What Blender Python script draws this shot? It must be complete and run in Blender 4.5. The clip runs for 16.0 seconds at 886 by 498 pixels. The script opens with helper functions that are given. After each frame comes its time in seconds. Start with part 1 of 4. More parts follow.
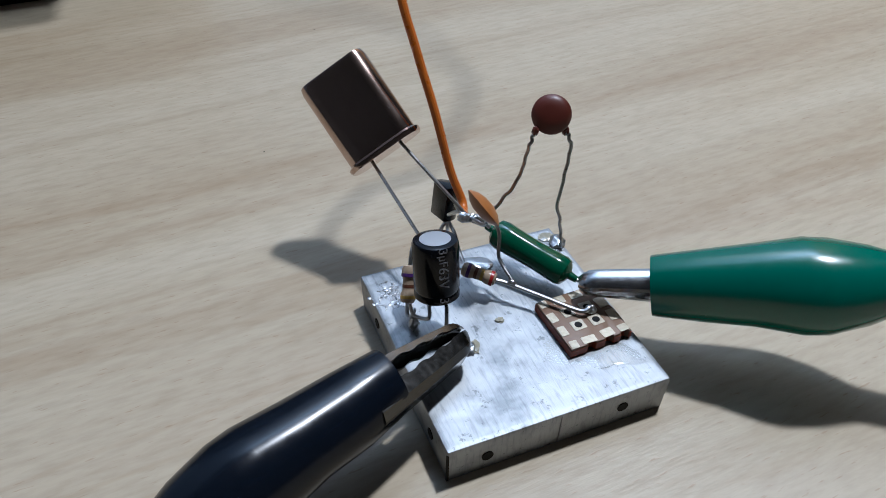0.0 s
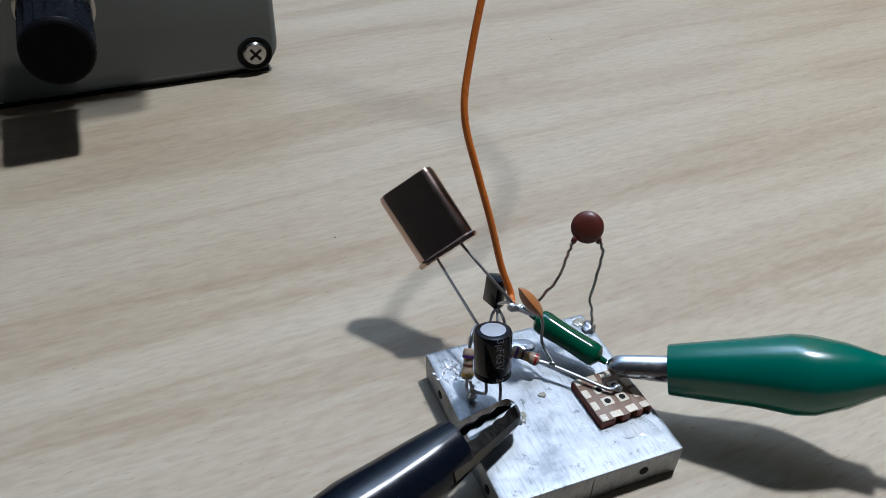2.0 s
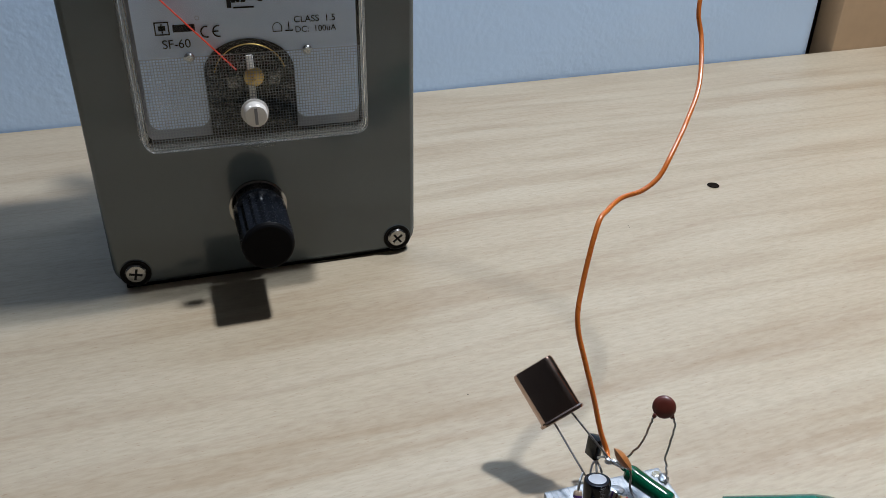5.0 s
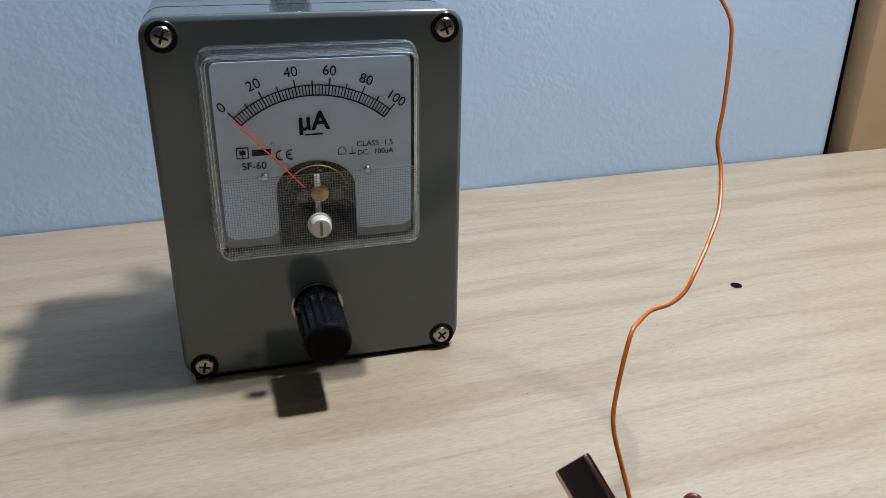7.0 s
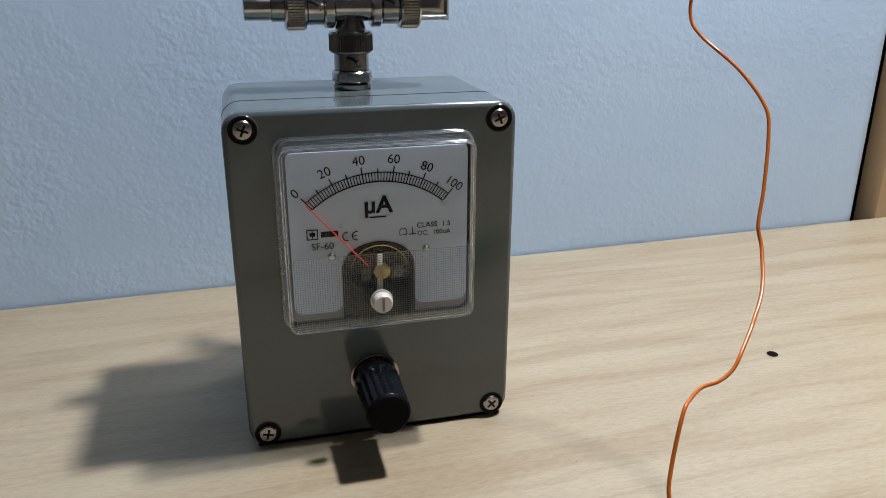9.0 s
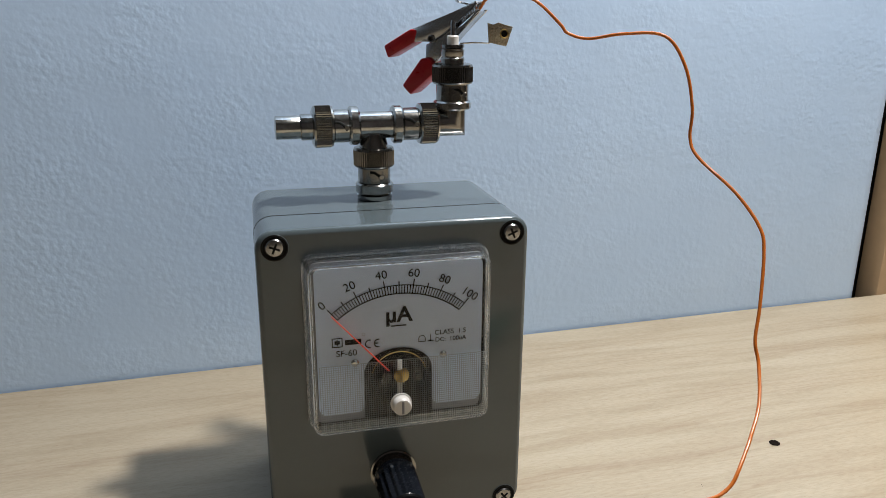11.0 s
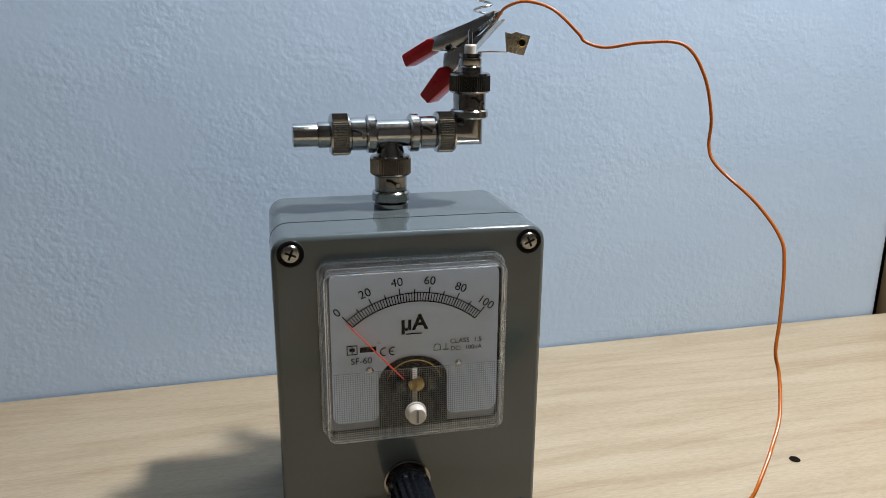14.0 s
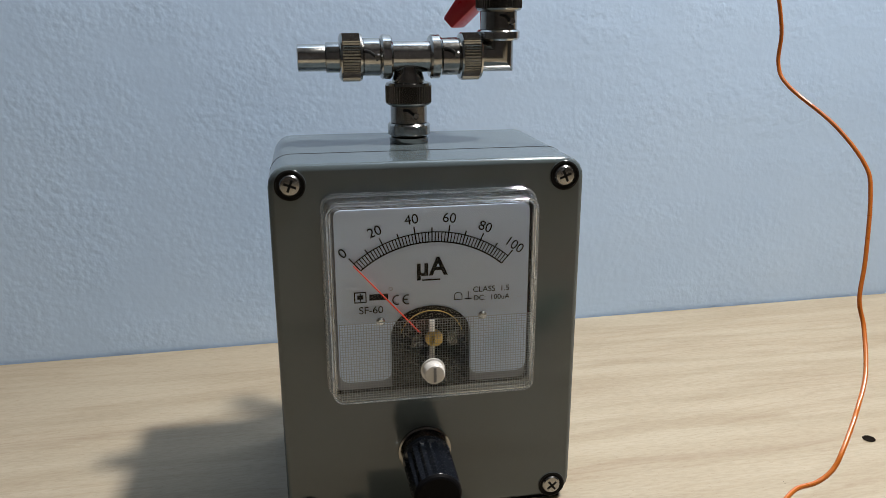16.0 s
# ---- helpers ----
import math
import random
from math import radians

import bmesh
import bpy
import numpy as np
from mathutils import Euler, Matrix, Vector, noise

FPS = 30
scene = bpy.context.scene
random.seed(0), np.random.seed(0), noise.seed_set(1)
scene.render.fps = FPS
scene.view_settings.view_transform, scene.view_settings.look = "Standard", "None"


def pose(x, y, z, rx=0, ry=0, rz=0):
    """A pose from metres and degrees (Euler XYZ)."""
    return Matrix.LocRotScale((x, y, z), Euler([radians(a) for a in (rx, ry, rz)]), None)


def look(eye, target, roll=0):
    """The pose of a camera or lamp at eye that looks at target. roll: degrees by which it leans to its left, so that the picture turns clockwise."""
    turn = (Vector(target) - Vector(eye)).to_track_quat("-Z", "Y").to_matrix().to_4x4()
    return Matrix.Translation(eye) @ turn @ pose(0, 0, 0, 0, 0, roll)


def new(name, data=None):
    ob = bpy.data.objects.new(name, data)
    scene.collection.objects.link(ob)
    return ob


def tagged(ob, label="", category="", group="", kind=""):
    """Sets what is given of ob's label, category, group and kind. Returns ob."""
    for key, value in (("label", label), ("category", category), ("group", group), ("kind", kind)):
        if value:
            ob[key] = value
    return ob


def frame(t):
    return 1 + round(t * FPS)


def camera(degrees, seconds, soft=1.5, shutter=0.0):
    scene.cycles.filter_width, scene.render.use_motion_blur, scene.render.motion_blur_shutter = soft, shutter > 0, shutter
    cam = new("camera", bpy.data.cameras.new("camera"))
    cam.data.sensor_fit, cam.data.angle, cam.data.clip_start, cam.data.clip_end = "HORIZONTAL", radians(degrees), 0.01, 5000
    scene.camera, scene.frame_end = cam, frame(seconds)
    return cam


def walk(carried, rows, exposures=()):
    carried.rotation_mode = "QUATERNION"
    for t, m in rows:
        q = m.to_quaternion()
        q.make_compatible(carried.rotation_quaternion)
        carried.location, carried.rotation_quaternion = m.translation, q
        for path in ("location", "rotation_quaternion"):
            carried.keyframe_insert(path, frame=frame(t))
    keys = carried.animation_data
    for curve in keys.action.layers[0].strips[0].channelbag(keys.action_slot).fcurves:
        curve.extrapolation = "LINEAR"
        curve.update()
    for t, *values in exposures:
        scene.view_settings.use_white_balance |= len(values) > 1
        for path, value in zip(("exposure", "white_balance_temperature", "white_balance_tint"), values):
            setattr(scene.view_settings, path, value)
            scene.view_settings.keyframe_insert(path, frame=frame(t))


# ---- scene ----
cam = camera(58.28, 16.0, soft=0.55)
PATH = [
    (0, (-0.0058, -0.0136, 0.0709), (-0.0127, 0.1379, -0.0594), 1.30),
    (0.5, (-0.0065, -0.0163, 0.0735), (-0.0145, 0.1372, -0.0544), 1.36),
    (1, (-0.0080, -0.0183, 0.0763), (-0.0173, 0.1377, -0.0486), 1.43),
    (1.5, (-0.0103, -0.0195, 0.0829), (-0.0189, 0.1358, -0.0429), 1.69),
    (2, (-0.0115, -0.0254, 0.0889), (-0.0219, 0.1323, -0.0337), 1.78),
    (2.5, (-0.0093, -0.0366, 0.0985), (-0.0243, 0.1231, -0.0209), 1.05),
    (3, (-0.0111, -0.0424, 0.1023), (-0.0282, 0.1197, -0.0137), 1.00),
    (3.5, (-0.0121, -0.0470, 0.1060), (-0.0311, 0.1174, -0.0064), 1.13),
    (4, (-0.0141, -0.0503, 0.1122), (-0.0362, 0.1165, 0.0041), 1.02),
    (4.5, (-0.0175, -0.0556, 0.1212), (-0.0427, 0.1138, 0.0179), 0.99),
    (5, (-0.0218, -0.0608, 0.1279), (-0.0494, 0.1106, 0.0286), 1.07),
    (7.5, (-0.0271, -0.0809, 0.1473), (-0.0642, 0.0993, 0.0688), 0.53),
    (8, (-0.0304, -0.0841, 0.1497), (-0.0691, 0.0971, 0.0744), 0.36),
    (10.5, (-0.0354, -0.0984, 0.1759), (-0.0785, 0.0864, 0.1127), 0.32),
    (11, (-0.0351, -0.0998, 0.1839), (-0.0789, 0.0856, 0.1232), 0.36),
    (11.5, (-0.0342, -0.1019, 0.1908), (-0.0784, 0.0842, 0.1323), 0.47),
    (12, (-0.0343, -0.1041, 0.1931), (-0.0792, 0.0824, 0.1368), 0.48),
    (12.5, (-0.0341, -0.1070, 0.1937), (-0.0790, 0.0799, 0.1383), 0.60),
    (13, (-0.0354, -0.1059, 0.1908), (-0.0812, 0.0806, 0.1351), 0.54),
    (13.5, (-0.0353, -0.1041, 0.1860), (-0.0823, 0.0820, 0.1300), 0.38),
    (14, (-0.0355, -0.0997, 0.1805), (-0.0833, 0.0861, 0.1240), 0.46),
    (14.5, (-0.0353, -0.0921, 0.1742), (-0.0860, 0.0926, 0.1166), 0.32),
    (15, (-0.0356, -0.0864, 0.1679), (-0.0883, 0.0976, 0.1101), 0.22),
    (15.5, (-0.0361, -0.0793, 0.1611), (-0.0913, 0.1039, 0.1030), 0.13),
    (16, (-0.0368, -0.0717, 0.1549), (-0.0945, 0.1108, 0.0967), -0.07),
]
walk(cam, [(t, look(eye, target, roll)) for t, eye, target, roll in PATH],
     ((0, -0.41, 5450, 10), (2.5, -0.35, 5470, 10), (5, -0.17, 5800, 10), (7.5, -0.02, 5960, 10), (10.5, 0.02, 6420, 10), (16, 0.09, 6470, 10)))

# ---- light ----
BX, BY, BA = -0.1063, 0.1370, 27.45          # foot of the meter box: its front middle and turn
WX, WY, WA = -0.0829, 0.3203, 29.2           # a point on the foot of the back wall and its turn
world = bpy.data.worlds.new("room_air")
scene.world = world
world.use_nodes = True
world.node_tree.nodes["Background"].inputs[0].default_value = (0.75, 0.85, 1.0, 1)
world.node_tree.nodes["Background"].inputs[1].default_value = 0.004
boxm = pose(BX, BY, 0, 0, 0, BA)
wallm = pose(WX, WY, 0, 0, 0, WA)
lamp = bpy.data.lights.new("lamp_bulb", "POINT")
lamp.energy, lamp.shadow_soft_size, lamp.color = 27.8, 0.026, (1.0, 0.975, 0.94)
new("lamp_bulb", lamp).matrix_world = Matrix.Translation(boxm @ Vector((0.275, -0.012, 0.725)))
scene.view_settings.exposure = 0.0


# ---- materials ----
def mat(name, color, rough=0.5, metal=0.0, **more):
    m = bpy.data.materials.new(name)
    m.use_nodes = True
    b = m.node_tree.nodes["Principled BSDF"]
    b.inputs["Base Color"].default_value = (*color, 1)
    b.inputs["Roughness"].default_value, b.inputs["Metallic"].default_value = rough, metal
    for key, value in more.items():
        b.inputs[key.replace("_", " ")].default_value = value
    return m


def node(m, kind, **values):
    n = m.node_tree.nodes.new(kind)
    for key, value in values.items():
        n.inputs[key.replace("_", " ")].default_value = value
    return n


def link(m, a, out, b, into):
    m.node_tree.links.new(a.outputs[out], b.inputs[into])


def coords(m, scale=(1, 1, 1)):
    c, p = node(m, "ShaderNodeTexCoord"), node(m, "ShaderNodeMapping")
    p.inputs["Scale"].default_value = scale
    link(m, c, "Object", p, "Vector")
    return p


def noise_tex(m, at, scale, detail=4.0, rough=0.55):
    n = node(m, "ShaderNodeTexNoise", Scale=scale, Detail=detail, Roughness=rough)
    link(m, at, "Vector", n, "Vector")
    return n


def ramp(m, src, out, stops):
    r = m.node_tree.nodes.new("ShaderNodeValToRGB")
    while len(r.color_ramp.elements) < len(stops):
        r.color_ramp.elements.new(0.5)
    for e, (p, c) in zip(r.color_ramp.elements, stops):
        e.position, e.color = p, (*c, 1) if len(c) == 3 else c
    link(m, src, out, r, "Fac")
    return r


def mix(m, fac, a, b, how="MIX"):
    n = m.node_tree.nodes.new("ShaderNodeMix")
    n.data_type, n.blend_type = "RGBA", how
    for k, v in ((0, fac), (6, a), (7, b)):
        if isinstance(v, tuple) and not isinstance(v[0], (int, float)):
            m.node_tree.links.new(v[0].outputs[v[1]], n.inputs[k])
        elif isinstance(v, tuple):
            n.inputs[k].default_value = (*v, 1)
        else:
            n.inputs[k].default_value = v
    return n


def bump(m, src, out, strength, depth):
    b = node(m, "ShaderNodeBump", Strength=strength, Distance=depth)
    link(m, src, out, b, "Height")
    link(m, b, "Normal", m.node_tree.nodes["Principled BSDF"], "Normal")
    return b


def colour(m, n, out):
    link(m, n, out, m.node_tree.nodes["Principled BSDF"], "Base Color")


def rough_from(m, src, out, low, high):
    r = node(m, "ShaderNodeMapRange")
    r.inputs["To Min"].default_value, r.inputs["To Max"].default_value = low, high
    link(m, src, out, r, "Value")
    link(m, r, "Result", m.node_tree.nodes["Principled BSDF"], "Roughness")


def speckled(name, color, rough, metal=0.0, scale=900.0, amount=0.25, relief=0.0, dark=0.6, **more):
    """A surface with soft blotches and fine grain of its own."""
    m = mat(name, color, rough, metal, **more)
    at = coords(m)
    big, fine = noise_tex(m, at, scale * 0.15), noise_tex(m, at, scale, 6.0)
    both = mix(m, 0.5, (big, "Fac"), (fine, "Fac"))
    shade = ramp(m, both, 2, [(0.3, tuple(c * dark for c in color)), (0.7, color)])
    colour(m, mix(m, amount, color, (shade, "Color")), 2)
    rough_from(m, fine, "Fac", max(0.03, rough - 0.1), min(1, rough + 0.1))
    if relief:
        bump(m, fine, "Fac", 0.4, relief)
    return m


def wood_material():
    m = mat("pale_wood", (0.5, 0.4, 0.3), 0.45)
    slow = noise_tex(m, coords(m, (4, 42, 1)), 1.3, 4.0, 0.5)
    band = noise_tex(m, coords(m, (11, 130, 1)), 1.0, 5.0, 0.6)
    fine = noise_tex(m, coords(m, (240, 1100, 1)), 1.0, 5.0)
    pore = noise_tex(m, coords(m, (420, 2400, 1)), 1.0, 2.0)
    base = ramp(m, band, "Fac", [(0.25, (0.398, 0.324, 0.222)), (0.48, (0.444, 0.374, 0.266)), (0.72, (0.480, 0.414, 0.307))])
    warm = ramp(m, slow, "Fac", [(0.34, (0.373, 0.286, 0.195)), (0.46, (0.433, 0.356, 0.252)), (0.60, (0.490, 0.424, 0.315))])
    both = mix(m, 0.32, (base, "Color"), (warm, "Color"))
    rings = node(m, "ShaderNodeTexWave", Scale=11.0, Distortion=16.0, Detail=4.0, Detail_Scale=1.6, Detail_Roughness=0.62)
    rings.bands_direction = "Y"
    link(m, coords(m, (0.13, 1, 1)), "Vector", rings, "Vector")
    lines = ramp(m, rings, "Fac", [(0.0, (0.80, 0.735, 0.67)), (0.28, (0.97, 0.96, 0.95)), (1.0, (1.04, 1.04, 1.04))])
    grain = ramp(m, fine, "Fac", [(0.3, (0.86, 0.84, 0.82)), (0.6, (1, 1, 1))])
    ringed = mix(m, 0.42, (both, 2), (lines, "Color"), "MULTIPLY")
    thin = node(m, "ShaderNodeTexWave", Scale=38.0, Distortion=24.0, Detail=4.0, Detail_Scale=1.3, Detail_Roughness=0.6)
    thin.bands_direction = "Y"
    link(m, coords(m, (0.10, 1, 1)), "Vector", thin, "Vector")
    veins = ramp(m, thin, "Fac", [(0.0, (0.80, 0.72, 0.64)), (0.22, (0.97, 0.96, 0.95)), (1.0, (1.02, 1.02, 1.02))])
    amount = ramp(m, slow, "Fac", [(0.42, (0.34, 0.34, 0.34)), (0.60, (0.05, 0.05, 0.05))])
    veined = mix(m, (amount, "Color"), (ringed, 2), (veins, "Color"), "MULTIPLY")
    lined = mix(m, 1.0, (veined, 2), (grain, "Color"), "MULTIPLY")
    dash = ramp(m, pore, "Fac", [(0.27, (0.82, 0.74, 0.69)), (0.36, (1, 1, 1))])
    colour(m, mix(m, 1.0, (lined, 2), (dash, "Color"), "MULTIPLY"), 2)
    rough_from(m, band, "Fac", 0.38, 0.55)
    bump(m, pore, "Fac", 0.15, 0.0002)
    return m


def plaster_material():
    """Rolled wall paint: a soft orange-peel relief, smoother in places, with a little sheen."""
    m = mat("blue_plaster", (0.5, 0.6, 0.7), 0.46, Specular_IOR_Level=0.6)
    at = coords(m)
    lump, fine, wide = noise_tex(m, at, 250, 1.5, 0.4), noise_tex(m, at, 520, 1.0, 0.4), noise_tex(m, at, 7, 3.0)
    tone = ramp(m, wide, "Fac", [(0.3, (0.485, 0.650, 0.890)), (0.7, (0.540, 0.700, 0.925))])
    colour(m, tone, "Color")
    patch = noise_tex(m, coords(m, (1, 1, 1.1)), 22, 2.0)
    where = ramp(m, patch, "Fac", [(0.36, (0.30, 0.30, 0.30)), (0.64, (1, 1, 1))])
    swell = noise_tex(m, at, 60, 1.0)
    relief = mix(m, 0.18, (mix(m, 0.30, (lump, "Fac"), (fine, "Fac")), 2), (swell, "Fac"))
    spots = node(m, "ShaderNodeTexVoronoi", Scale=55.0)
    link(m, at, "Vector", spots, "Vector")
    pips = ramp(m, spots, "Distance", [(0.05, (1, 1, 1)), (0.11, (0, 0, 0))])
    uneven = mix(m, 1.0, (relief, 2), (where, "Color"), "MULTIPLY")
    bump(m, mix(m, 0.035, (uneven, 2), (pips, "Color"), "ADD"), 2, 0.36, 0.0014)
    return m


def tin_material():
    """Rolled tinplate: fine streaks one way, dull stains and pits."""
    m = mat("tinplate", (0.6, 0.6, 0.6), 0.3, 1.0)
    at = coords(m)
    smear, streak, hair = noise_tex(m, at, 150, 4.0, 0.6), noise_tex(m, coords(m, (2600, 330, 400)), 1.0, 3.0), noise_tex(m, coords(m, (9000, 700, 900)), 1.0, 2.0)
    tone = ramp(m, smear, "Fac", [(0.34, (0.22, 0.238, 0.255)), (0.46, (0.36, 0.378, 0.395)), (0.64, (0.44, 0.458, 0.475))])
    lines = ramp(m, streak, "Fac", [(0.28, (0.74, 0.75, 0.76)), (0.50, (1, 1, 1))])
    stain = noise_tex(m, at, 900, 5.0, 0.7)
    marks = ramp(m, stain, "Fac", [(0.33, (0.55, 0.56, 0.56)), (0.40, (1, 1, 1))])
    colour(m, mix(m, 1.0, (mix(m, 1.0, (tone, "Color"), (lines, "Color"), "MULTIPLY"), 2), (marks, "Color"), "MULTIPLY"), 2)
    rough_from(m, smear, "Fac", 0.48, 0.67)
    dent = noise_tex(m, at, 210, 2.0)
    bump(m, mix(m, 0.10, (dent, "Fac"), (mix(m, 0.5, (streak, "Fac"), (hair, "Fac")), 2)), 2, 0.6, 0.00045)
    return m


def clear_material(name, tint, gloss_rough=0.04, ior=1.5):
    m = bpy.data.materials.new(name)
    m.use_nodes = True
    m.node_tree.nodes.remove(m.node_tree.nodes["Principled BSDF"])
    clear, gloss = node(m, "ShaderNodeBsdfTransparent"), node(m, "ShaderNodeBsdfGlossy")
    clear.inputs[0].default_value, gloss.inputs["Roughness"].default_value = (*tint, 1), gloss_rough
    face, steep, part_gloss, both = node(m, "ShaderNodeLayerWeight", Blend=0.5), m.node_tree.nodes.new("ShaderNodeMath"), node(m, "ShaderNodeMapRange"), node(m, "ShaderNodeMixShader")
    steep.operation = "POWER"
    steep.inputs[1].default_value = 4.0
    part_gloss.inputs["To Min"].default_value, part_gloss.inputs["To Max"].default_value = 0.035, 0.75
    link(m, face, "Facing", steep, 0), link(m, steep, 0, part_gloss, "Value"), link(m, part_gloss, 0, both, 0)
    link(m, clear, 0, both, 1), link(m, gloss, 0, both, 2)
    link(m, both, 0, m.node_tree.nodes["Material Output"], 0)
    return m


WOOD, PLASTER, TIN = wood_material(), plaster_material(), tin_material()
# Near-black for room surfaces out of view, to hold down bounced light.
LOW_BOUNCE = speckled("low_bounce_dark", (0.095, 0.095, 0.095), 0.7, scale=60, amount=0.15)
SOUTH_BROWN = speckled("south_wall_brown", (0.100, 0.084, 0.076), 0.7, scale=40, amount=0.2)
FLOOR = speckled("floor_tile", (0.10, 0.09, 0.085), 0.5, scale=40)
ABS = speckled("grey_plastic", (0.088, 0.110, 0.119), 0.13, scale=2500, amount=0.12, relief=0.000005, Specular_IOR_Level=0.75)
# Near-black for seams, slots and holes: their shade put into the colour.
GAP_SHADE = mat("gap_shade", (0.012, 0.012, 0.012), 0.6, Specular_IOR_Level=0.1)
NICKEL = speckled("nickel", (0.60, 0.60, 0.58), 0.16, 1.0, scale=1100, amount=0.75, dark=0.4)
NICKEL_DULL = speckled("dull_nickel", (0.36, 0.35, 0.33), 0.17, 1.0, scale=1100, amount=0.6)
STEEL = speckled("steel", (0.66, 0.66, 0.66), 0.22, 1.0, scale=1500, amount=0.4)
LEAD = speckled("tinned_lead", (0.42, 0.42, 0.42), 0.3, 1.0, scale=2500, amount=0.6)
ALU = speckled("rough_aluminium", (0.60, 0.61, 0.63), 0.5, 1.0, scale=1500, amount=0.2)
SCREW = speckled("screw_steel", (0.40, 0.395, 0.385), 0.24, 1.0, scale=1800, amount=0.5)
CLIP_STEEL = speckled("clip_steel", (0.115, 0.112, 0.106), 0.2, 1.0, scale=1500, amount=0.12)
SOLDER = speckled("solder", (0.60, 0.61, 0.62), 0.33, 1.0, scale=2500, amount=0.6)
# Brown tint stands in for a reflection on otherwise neutral metal.
CAN = speckled("crystal_can", (0.52, 0.39, 0.33), 0.17, 1.0, scale=300, amount=0.10)
BLACK = speckled("black_plastic", (0.005, 0.006, 0.009), 0.16, scale=1500, amount=0.3, Specular_IOR_Level=0.28)
BLACK_VINYL = speckled("black_vinyl", (0.004, 0.0065, 0.012), 0.21, scale=700, amount=0.4, Specular_IOR_Level=0.27)
GREEN_VINYL = speckled("green_vinyl", (0.002, 0.120, 0.080), 0.22, scale=700, amount=0.25, Coat_Weight=0.3, Coat_Roughness=0.12)
RED_VINYL = speckled("red_vinyl", (0.55, 0.012, 0.018), 0.3, scale=700, amount=0.25)
GREEN_COAT = speckled("green_coating", (0.004, 0.075, 0.035), 0.14, scale=900, amount=0.3)
ORANGE = speckled("orange_enamel", (0.57, 0.148, 0.017), 0.3, scale=1200, amount=0.35)
BROWN = speckled("brown_ceramic", (0.100, 0.018, 0.010), 0.42, scale=1800, amount=0.4)
OCHRE = speckled("ochre_ceramic", (0.36, 0.13, 0.03), 0.4, scale=1800, amount=0.4)
RESISTOR = speckled("beige_lacquer", (0.37, 0.28, 0.195), 0.3, scale=1800, amount=0.3)
KNOB = speckled("knob_plastic", (0.007, 0.009, 0.014), 0.25, scale=1500, amount=0.3, Specular_IOR_Level=0.8)
KNOB_END = speckled("matt_black", (0.004, 0.004, 0.005), 0.6, scale=1500, amount=0.3, Specular_IOR_Level=0.06)
PHENOLIC = speckled("brown_phenolic", (0.21, 0.12, 0.070), 0.5, scale=2000, amount=0.6)
PHENOLIC_EDGE = speckled("phenolic_edge", (0.34, 0.065, 0.020), 0.35, scale=2500, amount=0.6)
PAD = speckled("tinned_pad", (0.55, 0.49, 0.38), 0.45, 0.5, scale=2500, amount=0.8, dark=0.45)
FLUX = speckled("flux_residue", (0.36, 0.34, 0.26), 0.12, scale=3000, amount=0.6)
PAPER = speckled("dial_white", (0.585, 0.675, 0.84), 0.45, scale=800, amount=0.08)
INK = mat("black_ink", (0.012, 0.012, 0.014), 0.6, Specular_IOR_Level=0.1)
GREY_INK = mat("grey_ink", (0.22, 0.22, 0.24), 0.6)
RED_PAINT = mat("red_needle", (0.85, 0.07, 0.04), 0.4)
WHITE_PLASTIC = speckled("white_plastic", (0.72, 0.70, 0.67), 0.35, scale=1500, amount=0.15)
BRASS = speckled("brass", (0.55, 0.40, 0.16), 0.3, 1.0, scale=1500, amount=0.5)
CARD = speckled("tan_board", (0.46, 0.32, 0.19), 0.6, scale=120, amount=0.35)
HOLE = speckled("dark_spot", (0.010, 0.007, 0.005), 0.9, scale=900, Specular_IOR_Level=0.05)
CLEAR = clear_material("clear_acrylic", (0.97, 0.98, 0.98))
VIOLET, BROWN_BAND, RED_BAND, GOLD = mat("violet_band", (0.06, 0.02, 0.12), 0.35), mat("brown_band", (0.09, 0.03, 0.015), 0.35), mat("red_band", (0.35, 0.02, 0.015), 0.35), mat("gold_band", (0.45, 0.30, 0.08), 0.3, 0.6)


def edge_material(name="acrylic_edge", scatter=0.10):
    """Clear acrylic; added milky scatter stands in for light refracted through its thickness."""
    m = clear_material(name, (0.95, 0.96, 0.97), 0.06)
    old, milk, both = m.node_tree.nodes["Mix Shader"], node(m, "ShaderNodeBsdfTranslucent"), node(m, "ShaderNodeMixShader")
    milk.inputs[0].default_value, both.inputs[0].default_value = (0.86, 0.91, 0.95, 1), scatter
    link(m, old, 0, both, 1), link(m, milk, 0, both, 2), link(m, both, 0, m.node_tree.nodes["Material Output"], 0)
    return m


ACRYLIC_EDGE, RIB = edge_material(), edge_material("acrylic_rib", 0.34)
ACRYLIC_RIM = mat("acrylic_rim", (0.97, 0.98, 0.98), 0.05, Transmission_Weight=1.0, IOR=1.49)
FRAME_OF = {}


# ---- building ----
def thing(name, m, label, category, group="", kind="", local=False):
    """An Empty at the foot of a thing. local: its parts are given in its own axes."""
    ob = new(name)
    ob.matrix_world = m
    ob.empty_display_size = 0.005
    FRAME_OF[ob.name] = Matrix() if local else m.inverted()
    return tagged(ob, label, category, group, kind)


